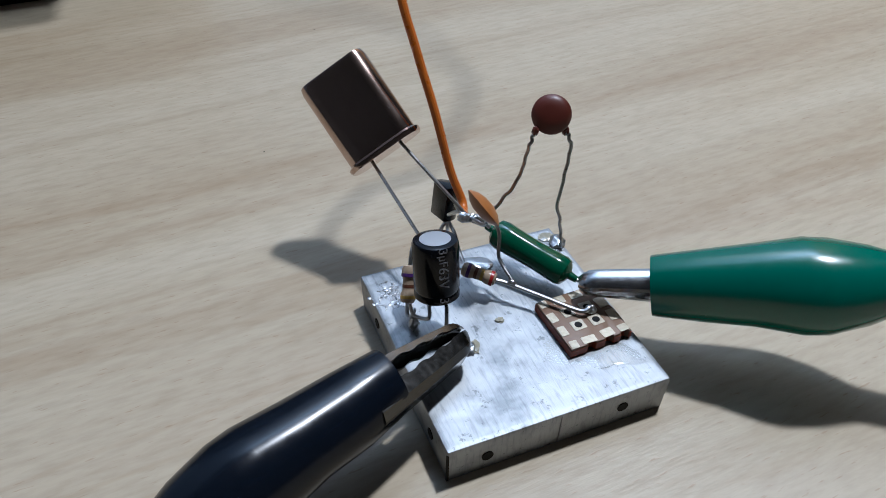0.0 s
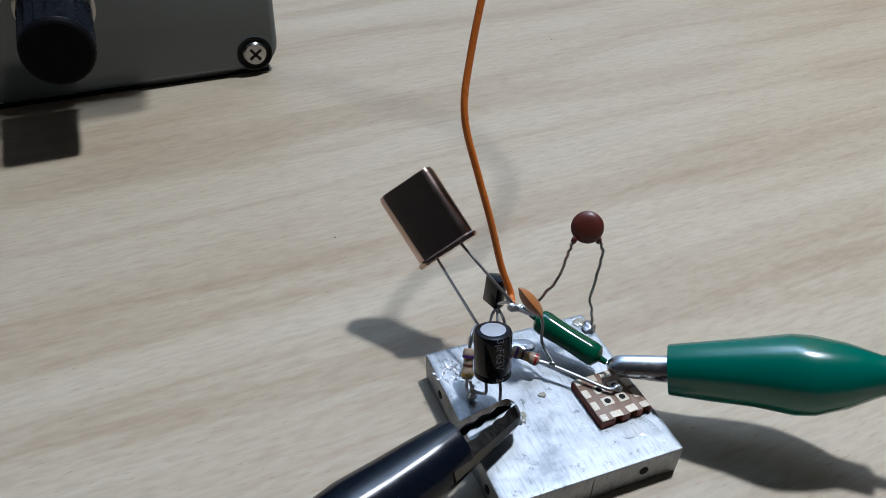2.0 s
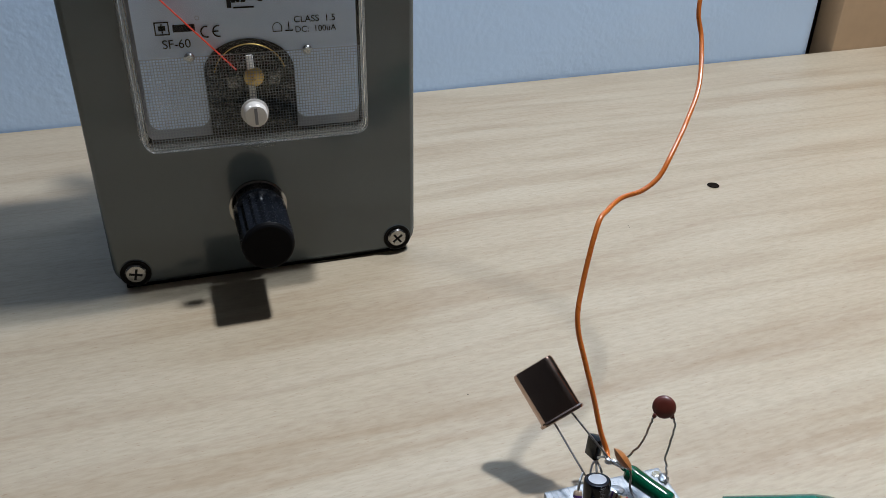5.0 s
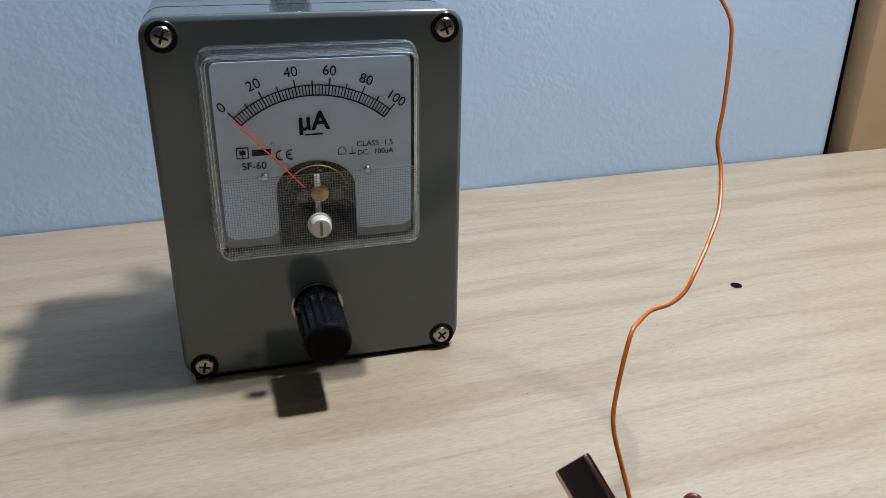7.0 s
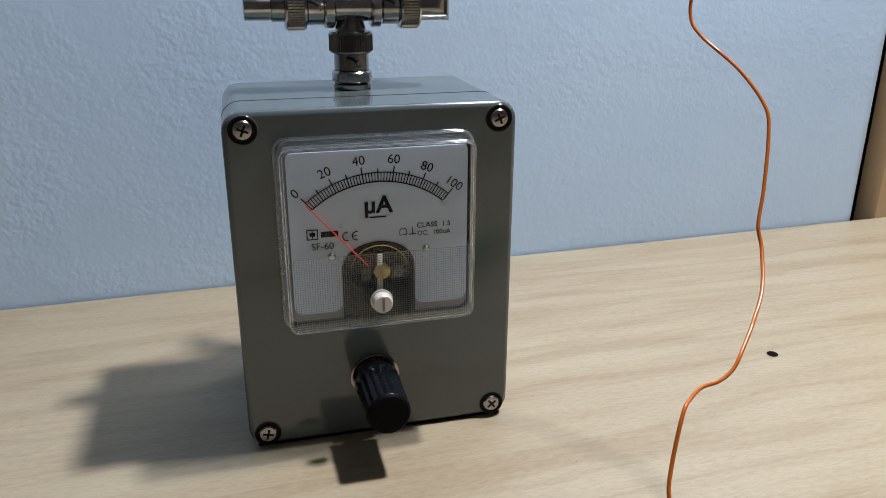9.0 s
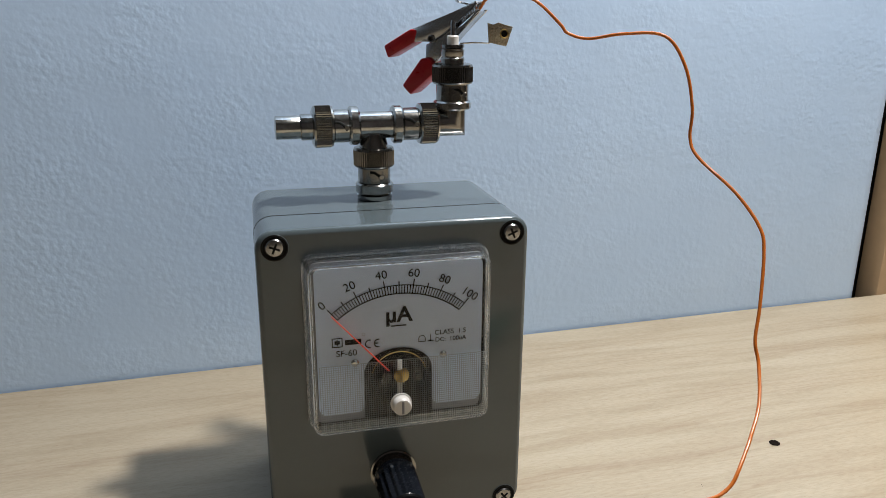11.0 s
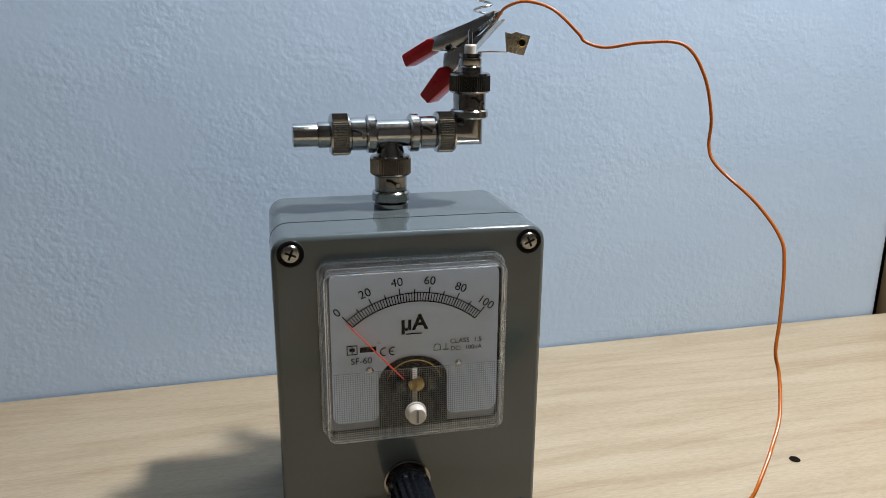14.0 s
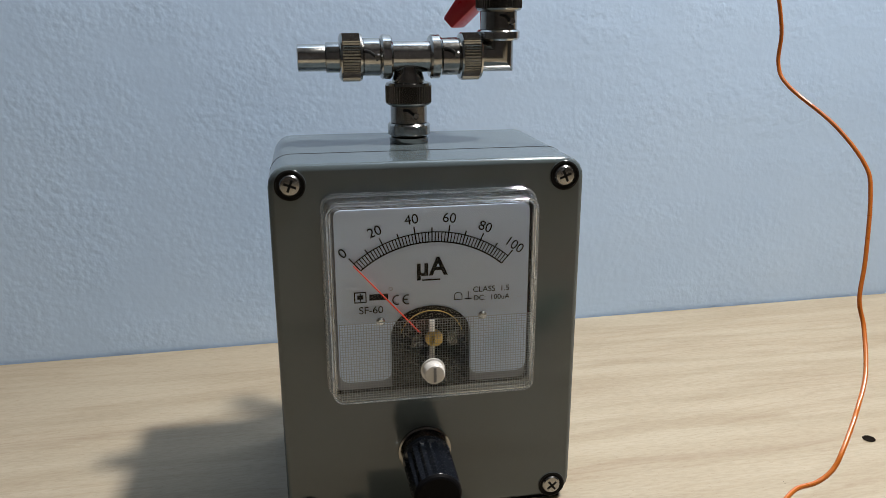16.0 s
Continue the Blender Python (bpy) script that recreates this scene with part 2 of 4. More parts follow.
def part(name, bm, material, parent=None, label="", smooth=30.0):
    root = parent
    if parent is not None:
        bm.transform(FRAME_OF[parent.name])
    bmesh.ops.recalc_face_normals(bm, faces=bm.faces)
    for f in bm.faces:
        f.smooth = True
    for e in bm.edges:
        e.smooth = len(e.link_faces) == 2 and e.calc_face_angle(4) < radians(smooth)
    me = bpy.data.meshes.new(name)
    bm.to_mesh(me)
    bm.free()
    me.materials.append(material)
    ob = new(name, me)
    if parent is not None:
        ob.parent = parent
        FRAME_OF[ob.name] = FRAME_OF[parent.name]
    if label:
        ob["label"] = label
    return ob


def block(x0, x1, y0, y1, z0, z1, bevel=0.0, seg=2, bm=None):
    bm = bm or bmesh.new()
    made = bmesh.ops.create_cube(bm, size=1.0)["verts"]
    for v in made:
        v.co = Vector(((x0 + x1) / 2 + v.co.x * (x1 - x0), (y0 + y1) / 2 + v.co.y * (y1 - y0), (z0 + z1) / 2 + v.co.z * (z1 - z0)))
    if bevel:
        edges = {e for v in made for e in v.link_edges}
        bmesh.ops.bevel(bm, geom=list(edges), offset=bevel, segments=seg, affect="EDGES", profile=0.5)
    return bm


def frame_at(p, way, up=(0, 0, 1)):
    """A pose at p whose z runs along way and whose x is near up."""
    z = Vector(way).normalized()
    x = Vector(up) - z * z.dot(Vector(up))
    if x.length < 1e-4:
        x = Vector((1, 0, 0)) - z * z.x
    x.normalize()
    y = z.cross(x)
    m = Matrix((x, y, z)).transposed().to_4x4()
    m.translation = Vector(p)
    return m


def lathe(profile, p, way, seg=32, bm=None, knurl=0, squash=1.0, up=(0, 0, 1)):
    """Turn a profile of (radius, height) round the axis from p along way. knurl: teeth cut into the rows marked by a third value."""
    bm = bm or bmesh.new()
    m = frame_at(p, way, up)
    count = knurl * 2 if knurl else seg
    rings = []
    for r, h, *cut in profile:
        ring = []
        for k in range(count):
            a = 2 * math.pi * k / count
            rr = r - (cut[0] if cut and k % 2 else 0.0)
            ring.append(bm.verts.new(m @ Vector((rr * math.cos(a), rr * math.sin(a) * squash, h))))
        rings.append(ring)
    for a, b in zip(rings, rings[1:]):
        for k in range(count):
            bm.faces.new((a[k], a[(k + 1) % count], b[(k + 1) % count], b[k]))
    for ring in (rings[0], rings[-1]):
        bm.faces.new(ring)
    return bm


def rod(p, q, r, seg=16, bm=None, bevel=0.0):
    p, q = Vector(p), Vector(q)
    h = (q - p).length
    c = bevel or min(r, h) * 0.12
    return lathe([(r - c, 0), (r, c), (r, h - c), (r - c, h)], p, q - p, seg, bm)


def smooth_line(points, steps=6):
    pts = [Vector(p) for p in points]
    pts = [2 * pts[0] - pts[1]] + pts + [2 * pts[-1] - pts[-2]]
    out = []
    for a, b, c, d in zip(pts, pts[1:], pts[2:], pts[3:]):
        for k in range(steps):
            t = k / steps
            out.append(0.5 * (2 * b + (c - a) * t + (2 * a - 5 * b + 4 * c - d) * t * t + (3 * b - a - 3 * c + d) * t ** 3))
    return out + [pts[-2]]


def tube(points, r, seg=10, bm=None, wobble=0.0):
    """A round wire along points; r may be one radius or one for each point."""
    bm = bm or bmesh.new()
    pts = [Vector(p) for p in points]
    radii = r if isinstance(r, (list, tuple)) else [r] * len(pts)
    normal, rings = None, []
    for i, p in enumerate(pts):
        way = (pts[min(i + 1, len(pts) - 1)] - pts[max(i - 1, 0)]).normalized()
        if normal is None:
            normal = way.orthogonal().normalized()
        normal = (normal - way * normal.dot(way)).normalized()
        side = way.cross(normal)
        rr = radii[i] * (1 + wobble * noise.noise(p * 900))
        rings.append([bm.verts.new(p + rr * (math.cos(2 * math.pi * k / seg) * normal + math.sin(2 * math.pi * k / seg) * side)) for k in range(seg)])
    for a, b in zip(rings, rings[1:]):
        for k in range(seg):
            bm.faces.new((a[k], a[(k + 1) % seg], b[(k + 1) % seg], b[k]))
    bm.faces.new(rings[0]), bm.faces.new(rings[-1])
    return bm


def prism(outline, m, depth, bevel=0.0, bm=None):
    """A flat outline of (x, y) in the pose m, thick along its z."""
    bm = bm or bmesh.new()
    low = [bm.verts.new(m @ Vector((x, y, 0))) for x, y in outline]
    high = [bm.verts.new(m @ Vector((x, y, depth))) for x, y in outline]
    n = len(outline)
    faces = [bm.faces.new(low[::-1]), bm.faces.new(high)]
    faces += [bm.faces.new((low[k], low[(k + 1) % n], high[(k + 1) % n], high[k])) for k in range(n)]
    if bevel:
        edges = {e for f in faces for e in f.edges}
        bmesh.ops.bevel(bm, geom=list(edges), offset=bevel, segments=2, affect="EDGES", profile=0.5)
    return bm


def round_rect(w, h, r, seg=5, cx=0.0, cy=0.0):
    out = []
    for sx, sy, a0 in ((1, 1, 0), (-1, 1, 90), (-1, -1, 180), (1, -1, 270)):
        for k in range(seg + 1):
            a = radians(a0 + 90 * k / seg)
            out.append((cx + sx * (w / 2 - r) + r * math.cos(a), cy + sy * (h / 2 - r) + r * math.sin(a)))
    return out


def blob(p, size, bm=None, seed=0.0, flat=1.0, rough=0.35):
    """A lump of solder or resin."""
    bm = bm or bmesh.new()
    made = bmesh.ops.create_icosphere(bm, subdivisions=3, radius=1.0)["verts"]
    for v in made:
        k = 1 + rough * noise.noise(v.co * 1.7 + Vector((seed, seed * 1.7, 0)))
        v.co = Vector(p) + Vector((v.co.x * size[0], v.co.y * size[1], v.co.z * size[2])) * k
    return bm


def lettering(words, m, size, material, parent, name="lettering", align="CENTER", bold=0.0):
    """Flat writing as a thin mesh in the pose m (x along the line, y up, z out)."""
    cu = bpy.data.curves.new(name, "FONT")
    cu.body, cu.size, cu.align_x, cu.align_y, cu.extrude, cu.offset = words, size, align, "CENTER", 0.00002, bold
    ob = new(name, cu)
    dg = bpy.context.evaluated_depsgraph_get()
    me = bpy.data.meshes.new_from_object(ob.evaluated_get(dg))
    bpy.data.objects.remove(ob)
    bm = bmesh.new()
    bm.from_mesh(me)
    bm.transform(m)
    bpy.data.meshes.remove(me)
    return part(name, bm, material, parent)


# ---- room ----
def slab(name, x0, x1, y0, y1, z0, z1, material, label, category, m=None):
    ob = part(name, block(x0, x1, y0, y1, z0, z1), material)
    ob.matrix_world = m or wallm
    return tagged(ob, label, category, kind="structure")


table = part("table", block(-0.85, 0.95, -0.80, -0.0012, -0.025, 0.0, 0.0006), WOOD)
table.matrix_world = wallm
tagged(table, "pale wood-grain worktop standing against the blue wall", "table")
for lx in (-0.80, 0.90):
    for ly in (-0.75, -0.05):
        part("leg", block(lx - 0.025, lx + 0.025, ly - 0.025, ly + 0.025, -0.75, -0.0252, 0.002), STEEL, None).parent = table
WALL_END, WALL_R = 0.2300, 0.0120             # the wall stops here in a rounded corner
end = [(-1.4, 0.12), (-1.4, 0.0), (WALL_END - WALL_R, 0.0)] + [(WALL_END - WALL_R + WALL_R * math.sin(radians(a)), WALL_R - WALL_R * math.cos(radians(a))) for a in range(10, 91, 10)] + [(WALL_END, 0.12)]
wall = part("wall_north", prism(end, Matrix.Translation((0, 0, -0.75)), 2.5), PLASTER)
wall.matrix_world = wallm
tagged(wall, "light blue painted wall with rough plaster and a rounded end", "wall", kind="structure")
# Backing wall added behind the gap; its dark colour supplies the shade.
slab("wall_recess", WALL_END + 0.0005, 1.8, 0.06, 0.12, -0.75, 1.75, LOW_BOUNCE, "dark backing wall added behind the gap, shade put into its colour", "wall")
# Wall out of view, set and coloured for what shiny parts reflect.
slab("wall_south", -1.4, 1.8, -1.87, -1.75, -0.75, 1.75, SOUTH_BROWN, "unseen brown wall added across the room for reflections", "wall")
slab("wall_west", -1.52, -1.4, -1.75, 0.0, -0.75, 1.75, LOW_BOUNCE, "unseen side wall, coloured dark to hold down bounced light", "wall")
slab("wall_east", 1.8, 1.92, -1.75, 0.0, -0.75, 1.75, LOW_BOUNCE, "unseen side wall, coloured dark to hold down bounced light", "wall")
slab("ceiling", -1.4, 1.8, -1.75, 0.0, 1.75, 1.85, LOW_BOUNCE, "unseen ceiling, coloured dark to hold down bounced light", "ceiling")
slab("floor", -1.4, 1.8, -1.75, 0.0, -0.85, -0.75, FLOOR, "plain dull tile floor", "floor")

board = thing("wooden_board", wallm @ Matrix.Translation((0.2416, 0.0, 0)), "tan wooden board standing upright beside the end of the blue wall", "board", local=True)
part("panel", block(0.0, 0.16, -0.001, 0.017, -0.75, 0.60, 0.0012), CARD, board)

# Near-black disc laid on the wood in place of a sunk hole.
spot = part("screw_hole", lathe([(0.0010, 0.0), (0.0020, 0.0), (0.0023, 0.0001), (0.0021, 0.0003), (0.0012, 0.0002)], (0, 0, 0.0), (0, 0, 1), 24), HOLE)
spot.matrix_world = Matrix.Translation((0.0356, 0.2281, 0.0001))
tagged(spot, "small dark hole in the wooden worktop", "hole")

SPECKS = ((-0.0393, 0.1340), (0.0078, 0.1749), (0.0026, 0.1883), (0.0030, 0.1872), (0.0377, 0.0646), (-0.0392, 0.0900))

specks = bmesh.new()
for k, (x, y) in enumerate(SPECKS):
    blob_at = Matrix.Translation((x, y, 0.0001)) @ Matrix.Rotation(k * 1.3, 4, "Z") @ Matrix.Diagonal((1.6, 0.8, 0.35, 1))
    bmesh.ops.create_icosphere(specks, subdivisions=1, radius=0.00013, matrix=blob_at)
tagged(part("crumbs", specks, HOLE), "tiny dark specks scattered on the wooden worktop", "specks", kind="stuff")


# ---- the meter box ----
def loft(sections, m, bm=None, open_back=False, open_front=False, seg=5):
    """Rounded rectangles (width, height, corner, depth) stacked along the z of m."""
    bm = bm or bmesh.new()
    rings = [[bm.verts.new(m @ Vector((x, y, d))) for x, y in round_rect(w, h, r, seg)] for w, h, r, d in sections]
    n = len(rings[0])
    for a, b in zip(rings, rings[1:]):
        for k in range(n):
            bm.faces.new((a[k], a[(k + 1) % n], b[(k + 1) % n], b[k]))
    if not open_back:
        bm.faces.new(rings[0])
    if not open_front:
        bm.faces.new(rings[-1])
    return bm


BW, BH, BD = 0.0905, 0.1137, 0.0588


def facing(x, z, out=0.0, turn=0.0):
    """A pose on the box front: x along it, y up, z out of it, in the box's own axes."""
    return pose(x, -out, z, 90, 0, 0) @ pose(0, 0, 0, 0, 0, turn)


box = thing("meter_box", boxm, "grey plastic instrument box with a meter, standing on the wooden worktop", "instrument box", local=True)
BH -= 0.0012
ZM = BH / 2 + 0.0012
# Black strip added to draw the shadow gap between box and worktop.
part("gap_shadow_strip", block(-0.0425, 0.0425, 0.0015, 0.052, 0.0, 0.0016), BLACK, box, "dark strip added for the shadow gap under the box")
part("body", loft([(BW - 0.0024, BH - 0.0024, 0.005, -BD), (BW - 0.0008, BH - 0.0008, 0.006, -BD + 0.0009), (BW - 0.0008, BH - 0.0008, 0.006, -BD + 0.0013), (BW - 0.0002, BH - 0.0002, 0.006, -0.0188)], facing(0, ZM)), ABS, box)
# Dark band in place of the shaded gap between lid and body.
part("seam", loft([(BW + 0.0001, BH + 0.0001, 0.006, -0.0189), (BW + 0.0001, BH + 0.0001, 0.006, -0.0183)], facing(0, ZM)), GAP_SHADE, box)
lid = part("lid", loft([(BW, BH, 0.006, -0.0184), (BW, BH, 0.006, -0.0020), (BW, BH, 0.006, -0.0016), (BW - 0.0009, BH - 0.0009, 0.0058, -0.0005), (BW - 0.0030, BH - 0.0030, 0.005, 0.0), (BW - 0.0036, BH - 0.0036, 0.0047, 0.0)], facing(0, ZM)), ABS, box, smooth=50)
for sx in (-0.0392, 0.0392):
    for sz in (0.0056, 0.1083):
        # Raised dark ring stands in for the shade of a sunk screw.
        cup = part("screw_cup", lathe([(0.0041, 0.0), (0.0043, 0.0003), (0.0039, 0.0004), (0.0036, 0.0001)], (sx, 0, sz), (0, -1, 0), 28), GAP_SHADE, lid)
        ring = [(sx + 0.0043 * math.cos(radians(k)), -0.0001, sz + 0.0043 * math.sin(radians(k))) for k in range(0, 361, 12)]
        part("recess_rim", tube(ring, 0.00016, 6), ABS, lid)
        head = part("screw", lathe([(0.0029, 0.0), (0.0030, 0.0004), (0.0026, 0.0009), (0.0015, 0.0011)], (sx, 0, sz), (0, -1, 0), 24), SCREW, box, "dull steel cross-head screw")
        a = random.uniform(0, 90)
        slot = bmesh.new()
        for turn in (a, a + 90):
            slot2 = block(-0.0018, 0.0018, -0.00034, 0.00034, 0.0006, 0.00118)
            slot2.transform(facing(sx, sz, 0, turn))
            tmp = bpy.data.meshes.new("tmp")
            slot2.to_mesh(tmp)
            slot.from_mesh(tmp)
            slot2.free()
            bpy.data.meshes.remove(tmp)
        part("cross_slot", slot, GAP_SHADE, head)

# knob
KX, KZ = -0.0025, 0.0225
knob = part("knob", lathe([(0.0066, 0.0040), (0.0075, 0.0044), (0.0075, 0.0062), (0.0074, 0.0068, 0.0010), (0.0072, 0.0228, 0.0009), (0.0070, 0.0246), (0.0065, 0.0255), (0.0054, 0.0255), (0.0050, 0.0252)], (KX, 0, KZ), (0, -1, 0), knurl=18), KNOB, box, "black fluted plastic knob")
part("end_cap", lathe([(0.0070, 0.0247), (0.0066, 0.0256), (0.0061, 0.0259), (0.0040, 0.0258)], (KX, 0, KZ), (0, -1, 0), 36), KNOB_END, knob, "matt black end of the knob")
part("washer", lathe([(0.0083, 0.0), (0.0083, 0.0007), (0.0078, 0.0010), (0.0060, 0.0010)], (KX, 0, KZ), (0, -1, 0), 40), NICKEL_DULL, knob, "nickel washer")
part("nut", lathe([(0.0070, 0.0008), (0.0070, 0.0030), (0.0060, 0.0036)], (KX, 0, KZ), (0, -1, 0), 6), NICKEL_DULL, knob, "hexagonal nickel nut")
part("shaft", rod((KX, -0.001, KZ), (KX, -0.006, KZ), 0.0032), NICKEL, knob)

# panel meter
meter = thing("panel_meter", boxm, "square panel meter under clear plastic, its red pointer at zero", "panel meter", local=True)
MX, MZ = -0.0006, 0.0751
part("case", loft([(0.0595, 0.0595, 0.003, 0.0003), (0.0595, 0.0595, 0.003, 0.0028)], facing(MX, MZ)), BLACK, meter, "black meter case")
part("rear_shade", loft([(0.0570, 0.0565, 0.002, 0.0028), (0.0570, 0.0565, 0.002, 0.0032)], facing(MX, MZ)), GREY_INK, meter)
DX, DOUT = -0.0008, 0.0060
def dial_outline():
    """A plate with a straight top, and two lobes with round corners beside the movement."""
    out = []
    for cx, cz, a0, r in ((0.0254, 0.1000, 0, 0.0020), (-0.0260, 0.1000, 90, 0.0020), (-0.0250, 0.0535, 180, 0.0030), (-0.0158, 0.0535, 270, 0.0030)):
        out += [(cx + r * math.cos(radians(a0 + 15 * k)), cz + r * math.sin(radians(a0 + 15 * k))) for k in range(7)]
    out += [(-0.0128, 0.0660), (0.0102, 0.0660)]
    for cx, a0 in ((0.0132, 180), (0.0244, 270)):
        out += [(cx + 0.0030 * math.cos(radians(a0 + 15 * k)), 0.0535 + 0.0030 * math.sin(radians(a0 + 15 * k))) for k in range(7)]
    return out


dial = part("dial", prism(dial_outline(), facing(0, 0, DOUT - 0.0006), 0.0006), PAPER, meter, "white printed dial plate")
arch = [(-0.0128, 0.0478), (0.0102, 0.0478), (0.0102, 0.0645)] + [(-0.0013 + 0.0115 * math.cos(radians(a)), 0.0645 + 0.0085 * math.sin(radians(a))) for a in range(10, 180, 10)] + [(-0.0128, 0.0645)]
# Black plate laid over the dial; its colour is the opening's shade.
part("movement_opening", prism(arch, facing(0, 0, DOUT + 0.0001), 0.0002), BLACK, meter, "black arched plate standing in for the shaded movement opening")
coil = bmesh.new()
for k, r in enumerate((0.0092,)):
    tube([(DX - 0.0004 + r * math.cos(radians(a)), -DOUT - 0.0008, 0.0630 + r * 0.95 * math.sin(radians(a))) for a in range(15, 170, 8)], 0.00016, 6, coil)
part("coil", coil, GOLD, meter, "thin gold-coloured coil rings")
part("pivot_bridge", block(DX - 0.0015, DX + 0.0009, -DOUT - 0.0018, -DOUT - 0.0004, 0.0612, 0.0650, 0.0005), BRASS, meter, "small metal pivot bridge")
part("lever", block(DX - 0.0012, DX + 0.0006, -DOUT - 0.0016, -DOUT - 0.0006, 0.0560, 0.0690, 0.0003), WHITE_PLASTIC, meter, "pale lever behind the hatched window")
part("winding", lathe([(0.0020, 0.0), (0.0026, 0.0003), (0.0026, 0.0012), (0.0020, 0.0015)], (DX + 0.0003, -DOUT - 0.0003, 0.0632), (0, -1, 0), 28), BRASS, meter, "copper-coloured winding")
part("pole_piece", block(DX + 0.0040, DX + 0.0072, -DOUT - 0.0012, -DOUT - 0.0004, 0.0605, 0.0655, 0.0004), CLIP_STEEL, meter)
part("magnet", block(DX - 0.0065, DX - 0.0030, -DOUT - 0.0014, -DOUT - 0.0004, 0.0605, 0.0650, 0.0004), CLIP_STEEL, meter)
SR, SZ = 0.0339, 0.0610


def sector(r0, r1, a0, a1, steps, bm):
    m = facing(DX, SZ, DOUT + 0.0002)
    line = [(a0 + (a1 - a0) * k / steps) for k in range(steps + 1)]
    rows = [[bm.verts.new(m @ Vector((r * math.cos(radians(a)), r * math.sin(radians(a)), 0))) for a in line] for r in (r0, r1)]
    for k in range(steps):
        bm.faces.new((rows[0][k], rows[0][k + 1], rows[1][k + 1], rows[1][k]))


def at_value(v):
    return 130.5 - 0.81 * v


scale = bmesh.new()
sector(SR - 0.00016, SR + 0.00016, at_value(0), at_value(100), 48, scale)
sector(SR - 0.00305, SR - 0.00265, at_value(0), at_value(100), 48, scale)
for v in range(0, 101, 2):
    a, w = at_value(v), 0.24
    top = SR + (0.0021 if v % 20 == 0 else 0.0013 if v % 10 == 0 else 0)
    sector(SR - 0.0028, top, a - w * (1.3 if v % 10 == 0 else 1), a + w * (1.3 if v % 10 == 0 else 1), 1, scale)
part("scale", scale, INK, dial, "black graduated scale arc")
for v in (0, 20, 40, 60, 80, 100):
    a = at_value(v)
    r = SR + (0.0041 if v else 0.0040)
    lettering(str(v), facing(DX - (0.0009 if v == 100 else 0.0004) + r * math.cos(radians(a)), SZ + r * math.sin(radians(a)), DOUT + 0.0002, (a - 90) * 0.85), 0.0040, INK, dial, "numeral")
lettering("\u00b5A", facing(DX - 0.0003, 0.0845, DOUT + 0.0002), 0.0074, INK, dial, "unit_sign", bold=0.0002)
part("underline", prism([(-0.0026, -0.0002), (0.0026, -0.0002), (0.0026, 0.0002), (-0.0026, 0.0002)], facing(DX - 0.0003, 0.0808, DOUT + 0.0001), 0.0001), INK, dial)
lettering("CLASS  1.5", facing(0.0165, 0.0770, DOUT + 0.0002), 0.0024, INK, dial)
lettering("DC:  100uA", facing(0.0166, 0.0744, DOUT + 0.0002), 0.0022, INK, dial)
lettering("SF-60", facing(-0.0184, 0.0726, DOUT + 0.0002), 0.0031, INK, dial)
approval = bmesh.new()
for cx in (-0.0108, -0.0079):
    tube([facing(cx, 0.0753, DOUT + 0.0002) @ Vector((0.00135 * math.cos(radians(a)), 0.00135 * math.sin(radians(a)), 0)) for a in range(75, 290, 10)], 0.00019, 6, approval)
tube([facing(0, 0, DOUT + 0.0002) @ Vector((x, 0.0753, 0)) for x in (-0.0092, -0.0079)], 0.00017, 6, approval)
part("approval_sign", approval, INK, dial)
ring = bmesh.new()
tube([facing(-0.0127, 0.0788, DOUT + 0.0002) @ Vector((0.0005 * math.cos(radians(a)), 0.0005 * math.sin(radians(a)), 0)) for a in range(0, 361, 20)], 0.00007, 5, ring)
part("small_ring_mark", ring, GREY_INK, dial)
logo = bmesh.new()
for x0, x1, z0, z1 in ((-0.0226, -0.0191, 0.0738, 0.0741), (-0.0226, -0.0191, 0.0768, 0.0771), (-0.0226, -0.0223, 0.0738, 0.0771), (-0.0194, -0.0191, 0.0738, 0.0771), (-0.0217, -0.0200, 0.0749, 0.0761), (-0.0210, -0.0207, 0.0743, 0.0766), (-0.0183, -0.0130, 0.0744, 0.0762)):
    prism([(x0, z0), (x1, z0), (x1, z1), (x0, z1)], facing(-0.0005, 0.0012, DOUT + 0.0001), 0.0001, bm=logo)
part("maker_mark", logo, INK, dial, "plain bars of the maker's mark")
signs = bmesh.new()
for x0, x1, z0, z1 in ((0.0056, 0.0079, 0.0742, 0.0744), (0.0087, 0.0107, 0.0742, 0.0745), (0.0096, 0.0098, 0.0742, 0.0766)):
    prism([(x0, z0), (x1, z0), (x1, z1), (x0, z1)], facing(0, 0, DOUT + 0.0001), 0.0001, bm=signs)
tube([facing(0.00675, 0.0743, DOUT + 0.0002) @ Vector(q) for q in [(0.00112, 0, 0)] + [(0.00112 * math.cos(radians(a)), 0.0011 + 0.00112 * math.sin(radians(a)), 0) for a in range(0, 181, 20)] + [(-0.00112, 0, 0)]], 0.00011, 5, signs)
part("symbols", signs, INK, dial)
na = radians(at_value(0) + 0.5)
tip, tail = (DX + SR * math.cos(na), SZ + SR * math.sin(na)), (DX + 0.006 * math.cos(na), SZ + 0.006 * math.sin(na))
part("needle", tube([(tail[0], -DOUT - 0.0017, tail[1]), (tip[0], -DOUT - 0.0017, tip[1])], [0.00026, 0.00020], 6), RED_PAINT, meter, "thin red pointer at zero")
for sx in (-0.0158, 0.0140):
    part("dial_screw", lathe([(0.0013, 0.0), (0.0013, 0.0004), (0.0008, 0.0009)], (sx, -DOUT - 0.0002, 0.0691), (0, -1, 0), 16), STEEL, meter)
